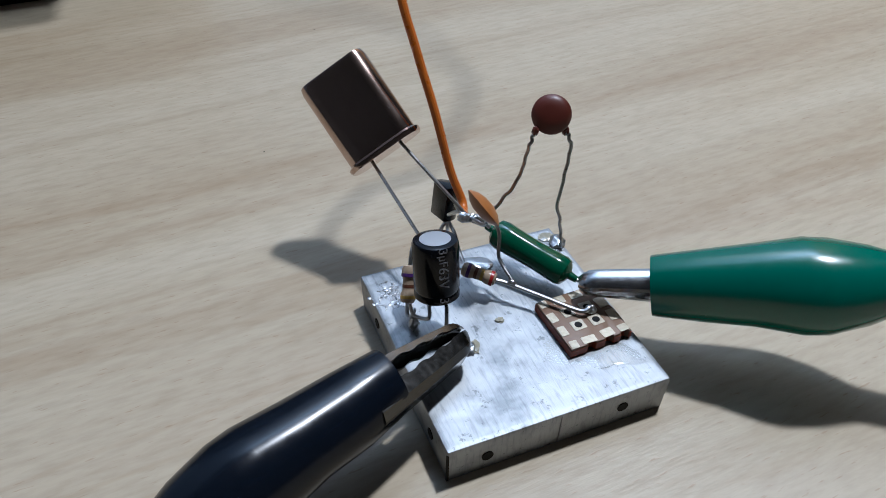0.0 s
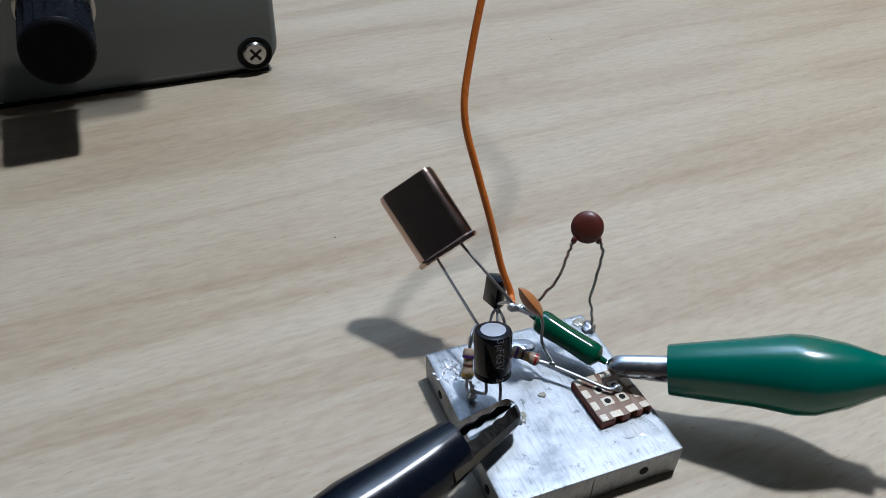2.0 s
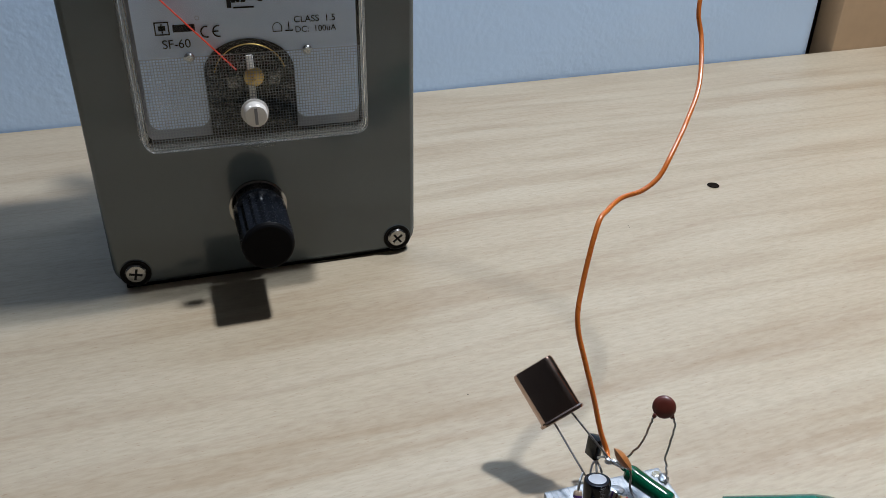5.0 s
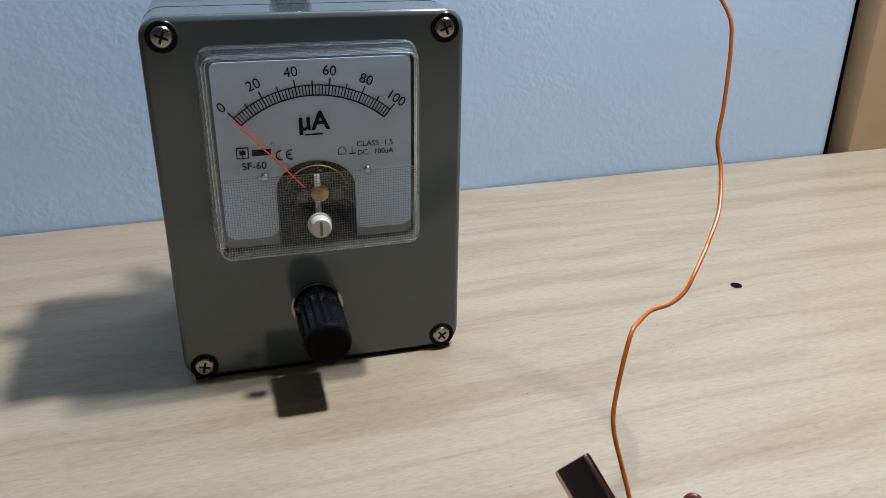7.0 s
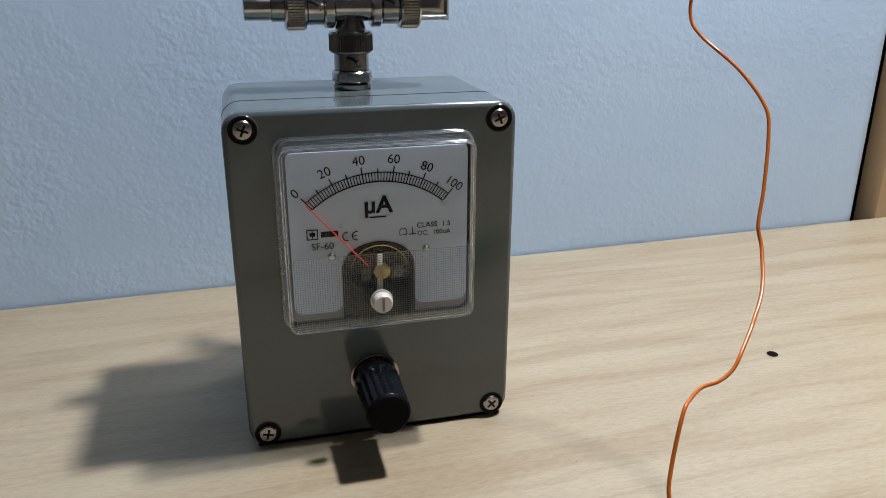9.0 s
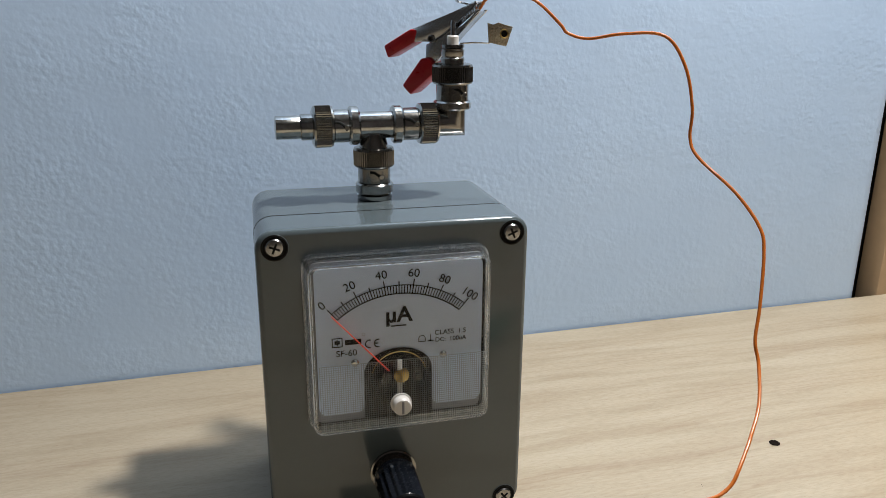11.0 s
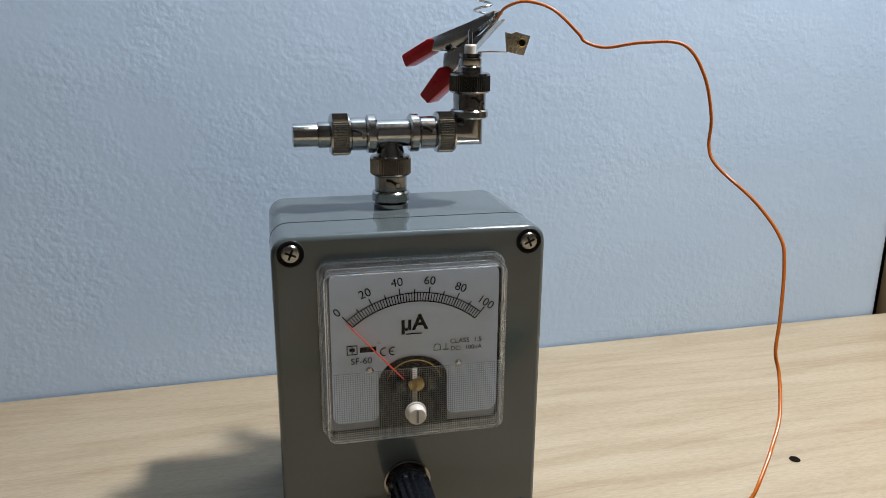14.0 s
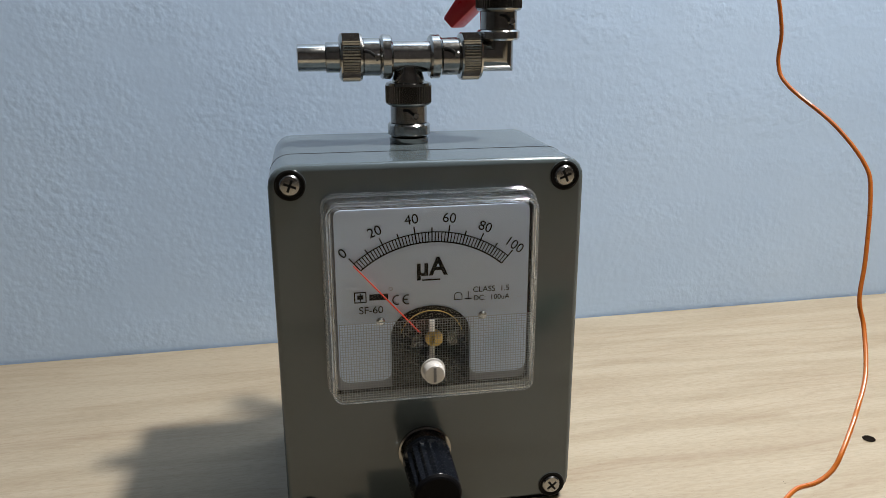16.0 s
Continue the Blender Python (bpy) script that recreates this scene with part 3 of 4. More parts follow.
cover = part("cover", loft([(0.0580, 0.0576, 0.0028, 0.0102), (0.0552, 0.0548, 0.002, 0.0106)], facing(MX, MZ), open_back=True), CLEAR, meter, "clear acrylic cover", smooth=25)
part("cover_wall", loft([(0.0613, 0.0608, 0.0035, 0.0004), (0.0613, 0.0608, 0.0035, 0.0030), (0.0598, 0.0594, 0.003, 0.0036), (0.0592, 0.0588, 0.003, 0.0088), (0.0588, 0.0584, 0.003, 0.0096), (0.0580, 0.0576, 0.0028, 0.0102)], facing(MX, MZ), open_back=True, open_front=True), ACRYLIC_EDGE, cover, "clear acrylic side wall, milky scatter added for refracted light", smooth=25)
part("inner_wall", loft([(0.0590, 0.0585, 0.002, 0.0032), (0.0578, 0.0573, 0.002, 0.0092), (0.0566, 0.0562, 0.002, 0.0098)], facing(MX, MZ), open_back=True, open_front=True), CLEAR, cover, smooth=25)
# Clear rods added along the edges to draw the cover's highlight lines.
for w, h, r, d, thick in ((0.0582, 0.0578, 0.0028, 0.0101, 0.00034), (0.0610, 0.0605, 0.0035, 0.0030, 0.00030), (0.0610, 0.0605, 0.0035, 0.0006, 0.00026), (0.0568, 0.0564, 0.002, 0.0094, 0.00018)):
    lip = [facing(MX, MZ) @ Vector((x, y, d)) for x, y in round_rect(w, h, r)]
    part("rim", tube(lip + [lip[0]], thick * 1.25, 10), ACRYLIC_RIM, cover, "clear rod along the cover's moulded edge, added for its highlight").visible_shadow = False
for name, zz, hh in (("catch", MZ + 0.0297, 0.0016), ("catch", MZ - 0.0299, 0.0012)):
    part(name, block(-0.0048, 0.0032, -0.0104, -0.0030, zz - hh / 2, zz + hh / 2, 0.0004), CLEAR, cover, "moulded catch of the cover")
ribs = bmesh.new()


def rib(x0, x1, z0, z1, y):
    ribs.faces.new([ribs.verts.new((x, y, z)) for x, z in ((x0, z0), (x1, z0), (x1, z1), (x0, z1))])


for k in range(75):
    x = -0.0277 + k * 0.00075
    rib(x - 0.00010, x + 0.00010, 0.0464, 0.0702, -0.0097)
for k in range(32):
    z = 0.0466 + k * 0.00076
    rib(-0.0277, 0.0277, z - 0.00010, z + 0.00010, -0.00965)
rib(-0.0277, 0.0277, 0.0700, 0.0703, -0.00975)
part("hatched_window", ribs, RIB, cover, "cross-hatched lower part of the cover")
zero = part("zero_screw", lathe([(0.0036, 0.0103), (0.0036, 0.0109), (0.0031, 0.0110), (0.0031, 0.0134), (0.0027, 0.0140), (0.0012, 0.0141)], (-0.0014, 0, 0.0548), (0, -1, 0), 28), WHITE_PLASTIC, meter, "white slotted adjusting screw")
part("slot", block(-0.0018, -0.0010, -0.01425, -0.0137, 0.0526, 0.0570), GREY_INK, zero)

# ---- connectors on the box ----
AY, AZ = 0.0365, 0.1401
RING = [(0.0062, 0.0), (0.0070, 0.0004), (0.0073, 0.0009), (0.0073, 0.0010, 0.0006), (0.0073, 0.0062, 0.0006), (0.0073, 0.0063), (0.0070, 0.0070), (0.0060, 0.0073)]


def xlathe(profile, x, way=1, z=AZ, **more):
    return lathe(profile, (x, AY, z), (way, 0, 0), **more)


def zlathe(profile, x, z, way=1, **more):
    return lathe(profile, (x, AY, z), (0, 0, way), up=(1, 0, 0), **more)


def sleeve(length):
    return [(0.0053, 0.0), (0.0058, 0.0003), (0.0058, length - 0.0004), (0.0055, length)]


def flange(length, r=0.0068):
    return [(r - 0.0007, 0.0), (r, 0.0006), (r, length - 0.0006), (r - 0.0006, length)]


def bayonet(p, n, parent, turn=0.0):
    """The slanted slot and pin on a sleeve, at p on its front."""
    m = frame_at(p, n, (1, 0, 0))
    part("bayonet_slot", tube([m @ Vector(q) for q in ((-0.0024, 0.0016, -0.0003), (-0.0008, 0.0014, 0.00002), (0.0008, 0.0002, 0.0001), (0.0018, -0.0012, 0.00002))], 0.0005, 8), GAP_SHADE, parent)
    part("bayonet_pin", rod(m @ Vector((0.0016, -0.0003, -0.0006)), m @ Vector((0.0016, -0.0003, 0.0006)), 0.0009, 14), NICKEL, parent)


BX1 = -0.0013
socket = thing("bnc_socket", boxm @ Matrix.Translation((0, 0, 0)), "nickel coaxial socket screwed into the top of the grey box", "connector", local=True)
part("hex_nut", zlathe([(0.0061, 0.0), (0.0063, 0.0004), (0.0063, 0.0016), (0.0056, 0.0020)], BX1, 0.1136), NICKEL, socket)
part("collar", zlathe(flange(0.0040), BX1, 0.1157), NICKEL, socket)

tee = thing("bnc_tee_adapter", boxm, "nickel coaxial tee adapter plugged upright into the box socket", "connector", local=True)
part("crossbar", xlathe([(0.0046, 0.0), (0.0048, 0.0003), (0.0048, 0.0117), (0.0046, 0.0120)], -0.0065), NICKEL, tee)
part("end_collar", xlathe(flange(0.0036), -0.0101), NICKEL, tee)
part("end_collar", xlathe(flange(0.0036), 0.0053), NICKEL, tee)
part("neck", zlathe([(0.0052, 0.0), (0.0050, 0.0012), (0.0040, 0.0045), (0.0030, 0.0075)], BX1, 0.1325), NICKEL_DULL, tee, "brownish tapered neck")
part("knurled_ring", zlathe(RING, BX1, 0.1252, knurl=48), NICKEL_DULL, tee, "knurled locking ring")
s = part("sleeve", zlathe(sleeve(0.0058), BX1, 0.1196), NICKEL_DULL, tee)
bayonet((BX1, AY - 0.0058, 0.1226), (0, -1, 0), tee)

term = thing("bnc_plug", boxm, "nickel coaxial cable plug with an empty tail on the tee", "connector", local=True)
part("tail", xlathe([(0.0030, 0.0), (0.0036, 0.0001), (0.0041, 0.0003), (0.0041, 0.0086), (0.0040, 0.0088)], -0.0356), NICKEL, term)
part("step", xlathe([(0.0045, 0.0), (0.0046, 0.0003), (0.0046, 0.0040)], -0.0268), NICKEL, term)
part("knurled_ring", xlathe(RING, -0.0228, knurl=48), NICKEL, term, "knurled locking ring")
part("sleeve", xlathe(sleeve(0.0055), -0.0156), NICKEL, term)
bayonet((-0.0130, AY - 0.0058, AZ + 0.0006), (0, -1, 0), term)

elbow = thing("bnc_elbow_adapter", boxm, "nickel right-angle coaxial adapter on the tee", "connector", local=True)
part("sleeve", xlathe(sleeve(0.0057), 0.0089), NICKEL_DULL, elbow)
bayonet((0.0118, AY - 0.0058, AZ + 0.0012), (0, -1, 0), elbow)
part("knurled_ring", xlathe(RING, 0.0146, knurl=48), NICKEL, elbow, "knurled locking ring")
knee, ER, EX = bmesh.new(), 0.0048, 0.0276
rows = []
for kind in range(3):
    row = []
    for k in range(40):
        a = 2 * math.pi * k / 40
        c, d = ER * math.cos(a), ER * math.sin(a)
        row.append(knee.verts.new(((0.0216, AY + c, AZ + d), (EX - d, AY + c, AZ + d), (EX - d, AY + c, 0.1456))[kind]))
    rows.append(row)
for a, b in zip(rows, rows[1:]):
    for k in range(40):
        knee.faces.new((a[k], a[(k + 1) % 40], b[(k + 1) % 40], b[k]))
knee.faces.new(rows[0]), knee.faces.new(rows[2])
part("knee", knee, NICKEL_DULL, elbow, "mitred elbow body")
part("end_collar", zlathe(flange(0.0032), EX, 0.1450), NICKEL, elbow)

post = thing("bnc_terminal", boxm, "nickel coaxial plug with a white core and solder tag", "connector", local=True)
part("sleeve", zlathe(sleeve(0.0060), EX, 0.1480), NICKEL_DULL, post)
bayonet((EX + 0.0014, AY - 0.0056, 0.1510), (0, -1, 0), post)
part("knurled_ring", zlathe(RING, EX, 0.1538, knurl=48), NICKEL_DULL, post, "knurled locking ring")
part("stem", zlathe([(0.0042, 0.0), (0.0042, 0.0020), (0.0038, 0.0024), (0.0041, 0.0030), (0.0041, 0.0048), (0.0036, 0.0052), (0.0041, 0.0056), (0.0041, 0.0066)], EX, 0.1610), NICKEL_DULL, post)
part("insulator", zlathe([(0.0021, 0.0), (0.0021, 0.0027), (0.0018, 0.0031)], EX, 0.1676), WHITE_PLASTIC, post, "white plastic core")
part("pin", zlathe([(0.0008, 0.0), (0.0008, 0.0045), (0.0005, 0.0052)], EX, 0.1706), NICKEL, post)
part("tag_arm", tube([(0.0300, AY - 0.001, 0.1679), (0.0350, AY - 0.001, 0.1682), (0.0408, AY - 0.0008, 0.1680)], 0.0003, 8), STEEL, post)
TAG = speckled("rough_tag", (0.50, 0.46, 0.38), 0.3, 1.0, scale=1400, amount=0.7, relief=0.0012, dark=0.3)
part("solder_tag", prism([(0.0399, 0.1750), (0.0422, 0.1742), (0.0440, 0.1751), (0.0462, 0.1742), (0.0493, 0.1736), (0.0470, 0.1668), (0.0405, 0.1682)], facing(0, 0, -AY + 0.0008), 0.0006, 0.0001), TAG, post, "small bent steel solder tag")
part("tag_hole", lathe([(0.0011, 0.0), (0.0011, 0.0003), (0.0007, 0.0003)], (0.0460, AY - 0.0014, 0.1712), (0, -1, 0), 16), GAP_SHADE, post)
part("tag_rim", lathe([(0.0016, 0.0), (0.0017, 0.0003), (0.0013, 0.0005), (0.0011, 0.0002)], (0.0460, AY - 0.0014, 0.1712), (0, -1, 0), 20), BRASS, post)

# crocodile clip with red handles
CY = AY + 0.0065
croc = thing("crocodile_clip", boxm, "open steel crocodile clip with red sleeves gripping the orange wire", "clip", local=True)


CLIPM = pose(0.0382, CY, 0.1815, 0, 0, -40)      # the jaw tip; x runs from the handles to the tip


def plate(outline, y0, y1, bevel=0.0003):
    """A flat piece of the clip: millimetres back from the tip and up from it, between two depths."""
    return prism([(-u / 1000, v / 1000) for u, v in outline], CLIPM @ facing(0, 0, -y1), y1 - y0, bevel)


UP = [(-1.9, -0.2), (-0.7, 0.6), (7.1, -3.2), (17.1, -6.7), (24.7, -9.8), (23.9, -13.9), (16.6, -13.8), (10.3, -10.0), (4.7, -5.4)]
LOW = [(-2.7, -2.3), (-1.2, -2.3), (4.1, -7.8), (12.5, -12.0), (19.2, -14.9), (19.4, -19.7), (16.2, -22.4), (12.0, -17.1), (4.7, -9.4)]
for y0 in (-0.0036, 0.0029):
    part("upper_cheek", plate(UP, y0, y0 + 0.0007), STEEL, croc)
    part("lower_cheek", plate(LOW, y0 + 0.0008, y0 + 0.0015), STEEL, croc)
part("upper_spine", plate([(-1.6, 0.5), (-0.7, 0.8), (7.4, -2.9), (24.8, -9.4), (24.7, -10.3), (7.0, -3.7)], -0.0034, 0.0034), STEEL, croc)
part("lower_spine", plate([(-2.5, -2.7), (4.5, -9.7), (11.7, -17.3), (16.1, -22.6), (16.6, -21.9), (12.5, -16.7), (4.9, -9.0)], -0.0028, 0.0028), STEEL, croc)
for k in range(7):
    u, v = 4.7 - 6.1 * k / 7, -5.8 + 5.1 * k / 7
    part("tooth", plate([(u, v), (u - 0.85, v + 0.7), (u - 0.8, v - 0.6)], -0.0040, -0.0030, 0), STEEL, croc)
part("pivot", rod(CLIPM @ Vector((-0.0165, -0.0042, -0.0127)), CLIPM @ Vector((-0.0165, 0.0042, -0.0127)), 0.0014, 18), NICKEL_DULL, croc)
part("pivot_eye", rod(CLIPM @ Vector((-0.0165, -0.0046, -0.0127)), CLIPM @ Vector((-0.0165, -0.0040, -0.0127)), 0.0007, 12), GAP_SHADE, croc)
part("upper_sleeve", plate([(36.9, -15.8), (25.4, -9.4), (22.3, -9.4), (23.6, -14.3), (35.0, -20.4)], -0.0040, 0.0040, 0.0009), RED_VINYL, croc, "red vinyl sleeve")
part("lower_sleeve", plate([(20.7, -19.8), (18.3, -19.4), (14.3, -22.4), (14.6, -24.6), (25.2, -33.6), (28.8, -30.2)], -0.0044, 0.0044, 0.0009), RED_VINYL, croc, "red vinyl sleeve")

coilspring = part("spring_aerial", tube([(0.0336 + 0.0012 * k / 260 + 0.0032 * math.cos(k * 0.3142), AY + 0.0060 + 0.0032 * math.sin(k * 0.3142), 0.1805 + 0.0040 * k / 20) for k in range(0, 260)], 0.00042, 8), STEEL)
coilspring.matrix_world = boxm
tagged(coilspring, "upright thin steel coil spring held in the clip", "spring")


# ---- the little circuit on its tin lid ----
TINM = pose(-0.0070, 0.0324, 0, 0, 0, 25.9)   # front corner of the tin, x along its front edge
TS, TL, TH = 0.0262, 0.0277, 0.0049
tin = thing("tin_lid", TINM, "shiny upturned tinplate lid lying on the wooden worktop", "tin lid", local=True)
part("top", loft([(TS - 0.0003, TL - 0.0003, 0.0002, 0.0), (TS, TL, 0.0002, TH - 0.0007), (TS, TL, 0.0002, TH - 0.0004), (TS - 0.0002, TL - 0.0002, 0.0002, TH - 0.00010), (TS - 0.0008, TL - 0.0008, 0.0002, TH), (TS - 0.0014, TL - 0.0014, 0.0002, TH)], Matrix.Translation((TS / 2, TL / 2, 0.0))), TIN, tin, smooth=40)
# Dark strip drawn where the folded corner's gap would be in shade.
part("corner_gap", block(-0.00004, 0.0002, -0.00004, 0.0002, 0.0002, TH - 0.0005), GAP_SHADE, tin, "dark strip standing in for the shaded gap between folded sides")
for p, n in (((0.0045, 0, 0.0022), (0, -1, 0)), ((0.0205, 0, 0.0026), (0, -1, 0)), ((0, 0.0045, 0.0025), (-1, 0, 0)), ((0, 0.0215, 0.0025), (-1, 0, 0))):
    part("punched_hole", lathe([(0.00062, -0.0001), (0.00066, 0.00006), (0.0004, 0.00006)], p, n, 16), GAP_SHADE, tin)
part("fold_line", block(0.0128, 0.0129, -0.00006, 0.0001, 0.0003, 0.0046), GREY_INK, tin)


def onto(p, name, label, category, group=""):
    return thing(name, Matrix.Translation(p), label, category, group)


# perforated board piece
PA, PB = Vector((0.0021, 0.0529, 0.0062)), Vector((0.0059, 0.0457, 0.0062))
pcb_m = frame_at(PA, (0, 0, 1), PB - PA)
pcb = onto((0.0073, 0.0508, 0.005), "perfboard_piece", "broken brown perforated board piece glued on the tin", "circuit board")
edge = [(0.0, 0.0), (0.0080, 0.0)]
for y in (0.0027, 0.0050, 0.0070):
    edge += [(0.0080, y - 0.0006), (0.0075, y - 0.0004), (0.0074, y), (0.0075, y + 0.0003), (0.0080, y + 0.0005)]
edge += [(0.0080, 0.0078), (0.0, 0.0078)]
part("board", prism(edge, pcb_m @ Matrix.Translation((0, 0, -0.0012)), 0.0012, 0.00008), PHENOLIC, pcb)
part("board_edge", prism([(x * 1.012 - 0.00004, y * 1.012 - 0.00004) for x, y in edge], pcb_m @ Matrix.Translation((0, 0, -0.00118)), 0.0009), PHENOLIC_EDGE, pcb, "reddish broken edge")
rng = random.Random(5)
for i in range(4):
    for k, (y, h) in enumerate(((0.0006, 0.0010), (0.0027, 0.0016), (0.0050, 0.0016), (0.0071, 0.0012))):
        x, w = 0.0006 + i * 0.00225, 0.0016 if i < 3 else 0.0011
        if i == 0:
            w = 0.0011
        padm = pcb_m @ Matrix.Translation((x + rng.uniform(-0.0001, 0.0001), y + rng.uniform(-0.0001, 0.0001), 0.0)) @ Matrix.Rotation(rng.uniform(-0.06, 0.06), 4, "Z")
        part("pad", prism(round_rect(w * rng.uniform(0.88, 1.05), h * rng.uniform(0.88, 1.05), 0.0001, 2), padm, 0.00006), PAD, pcb)
        if 0 < i < 3 and 0 < k < 3:
            part("pad_hole", lathe([(0.00042, 0.00004), (0.00045, 0.00009), (0.0003, 0.00009)], padm.translation, (0, 0, 1), 16), GAP_SHADE, pcb)

glue = part("glue_puddle", blob((0.0080, 0.0468, TH), (0.0052, 0.0021, 0.00016), seed=4.0, rough=0.5), clear_material("clear_glue", (0.93, 0.93, 0.92), 0.08), None)
tagged(glue, "thin clear glue smeared beside the board piece", "glue")

# quartz crystal
ct, cb, cl = Vector((-0.0201, 0.0736, 0.0267)), Vector((-0.0132, 0.0676, 0.0198)), Vector((-0.0207, 0.0649, 0.0150))
ax = (cb - ct).normalized()
wx = (cb - cl)
wx = (wx - ax * wx.dot(ax)).normalized()
nx = wx.cross(ax)
crm = Matrix((wx, -ax.cross(wx) * -1, -ax)).transposed().to_4x4()
crm.translation = (cb + cl) / 2 + nx * 0.0016
quartz = onto((-0.0120, 0.0575, 0.0050), "quartz_crystal", "shiny metal-cased quartz crystal held up on two leads", "crystal")
part("can", loft([(0.0094, 0.0036, 0.00178, 0.0004), (0.0094, 0.0036, 0.00178, 0.0113), (0.0090, 0.0032, 0.0015, 0.0120), (0.0078, 0.0019, 0.0009, 0.0122)], crm, seg=14), CAN, quartz, smooth=50)
part("flange", loft([(0.0099, 0.0042, 0.0019, -0.0003), (0.0102, 0.0045, 0.0020, 0.0), (0.0102, 0.0045, 0.0020, 0.0003), (0.0094, 0.0037, 0.0016, 0.0006)], crm), CAN, quartz)
marks = bmesh.new()
for k, w in enumerate((0.0032, 0.0042, 0.0036, 0.0040, 0.0026)):
    prism([(-w / 2, 0.0028 + k * 0.0012), (w / 2, 0.0028 + k * 0.0012), (w / 2, 0.0030 + k * 0.0012), (-w / 2, 0.0030 + k * 0.0012)], crm @ pose(0, -0.00166, 0, 90, 0, 0), 0.00002, bm=marks)
part("marking", marks, GREY_INK, quartz, "faint unreadable printed lines")
part("lead", tube([crm @ Vector((-0.0021, 0, 0)), (-0.0120, 0.0575, 0.0119), (-0.0105, 0.0565, 0.0100), (-0.0100, 0.0565, 0.0052)], 0.00022, 8), LEAD, quartz)
part("lead", tube([crm @ Vector((0.0021, 0, 0)), (-0.0074, 0.0626, 0.0122), (-0.0064, 0.0620, 0.0112)], 0.00022, 8), LEAD, quartz)

# electrolytic capacitor
et, eb = Vector((-0.0096, 0.0508, 0.0169)), Vector((-0.0092, 0.0493, 0.0100))
ecap = onto((eb.x, eb.y, 0.005), "electrolytic_capacitor", "small black electrolytic capacitor with silver top, standing on its leads", "capacitor")
el = (et - eb).length
part("can", lathe([(0.0017, 0.00005), (0.0022, 0.0), (0.00252, 0.0003), (0.00252, 0.0007), (0.00238, 0.0010), (0.00252, 0.0014), (0.00255, el - 0.0005), (0.0024, el - 0.00012), (0.0021, el)], eb, et - eb, 36), BLACK, ecap)
part("vent_top", lathe([(0.0017, 0.0), (0.0017, 0.00006), (0.0015, 0.00008)], et - (et - eb).normalized() * 0.00003, et - eb, 32), ALU, ecap, "bare silver aluminium top")
em = frame_at(eb, et - eb, (0, -1, 0))
for words, h, sz in (("3\u00b5F", 0.0060, 0.0014), ("63V", 0.0036, 0.0016), ("3", 0.0008, 0.0015)):
    lm = em @ Matrix.Rotation(radians(22), 4, "Z") @ Matrix.Translation((0.00258, 0, h)) @ pose(0, 0, 0, 0, 90, 0)
    lettering(words, lm, sz, GREY_INK, ecap, "rating")
part("lead", tube(smooth_line([em @ Vector((-0.0001, 0.0010, 0)), (-0.0080, 0.0472, 0.0088), (-0.0080, 0.0468, 0.0072)]), 0.00022, 8), LEAD, ecap)
part("lead", tube(smooth_line([em @ Vector((0.0, -0.0010, 0)), (-0.0099, 0.0477, 0.0084), (-0.0104, 0.0478, 0.0078), (-0.0117, 0.0483, 0.0078), (-0.0122, 0.0490, 0.0088)]), 0.00022, 8), LEAD, ecap)

# transistor
tr = onto((-0.0098, 0.0665, 0.005), "transistor", "small black three-legged transistor body", "transistor")
outline = [(-0.0011, -0.0018), (-0.0011, 0.0018)] + [(-0.0011 + 0.0026 * math.sin(radians(a)), 0.0019 * math.cos(radians(a))) for a in range(20, 170, 15)]
trm = frame_at((-0.0094, 0.0668, 0.0073), (0.08, 0.30, 0.95), (0.8, 0.45, -0.2))
part("package", prism(outline, trm, 0.0045, 0.00012), BLACK, tr)
for k in (-1, 0, 1):
    part("lead", tube(smooth_line([trm @ Vector((0.0004, 0.0011 * k, 0.0001)), (-0.0088 + 0.0008 * k, 0.0640 - 0.0003 * k, 0.0074), (-0.0086 + 0.0014 * k, 0.0622, 0.0065 - 0.0010 * abs(k)), (-0.0084 + 0.0020 * k, 0.0600, 0.0050)]), 0.00024, 8), SOLDER, tr)

# ceramic capacitors
disc = onto((0.0060, 0.0640, 0.005), "disc_capacitor", "reddish-brown ceramic disc capacitor raised on two crinkled leads", "capacitor", "disc capacitors")
part("disc", lathe([(0.0009, -0.00075), (0.0017, -0.0006), (0.0022, -0.0002), (0.0023, 0.0), (0.0022, 0.0002), (0.0017, 0.0006), (0.0009, 0.00075)], (0.0026, 0.0656, 0.0238), (-0.1, -0.83, 0.5), 36), BROWN, disc)


def crinkle(points, amount, seed):
    rng = random.Random(seed)
    return [Vector(p) + Vector([rng.uniform(-amount, amount) for _ in range(3)]) for p in smooth_line(points, 5)]


part("lead", tube(smooth_line(crinkle([(0.0009, 0.0645, 0.0222), (0.0004, 0.0640, 0.0205), (-0.0005, 0.0636, 0.0165), (-0.0030, 0.0625, 0.0125), (-0.0042, 0.0620, 0.0115)], 0.00012, 3), 3), 0.00022, 8), LEAD, disc)
part("lead", tube(smooth_line(crinkle([(0.0044, 0.0652, 0.0220), (0.0051, 0.0648, 0.0205), (0.0048, 0.0642, 0.0165), (0.0045, 0.0640, 0.0125), (0.0053, 0.0642, 0.0085), (0.0058, 0.0642, 0.0052)], 0.00012, 4), 3), 0.00022, 8), LEAD, disc)
for p, k in (((0.0009, 0.0645, 0.0222), 1), ((0.0044, 0.0652, 0.0220), 2)):
    part("lead_coat", blob(p, (0.0004, 0.0004, 0.0006), seed=k), BROWN, disc)

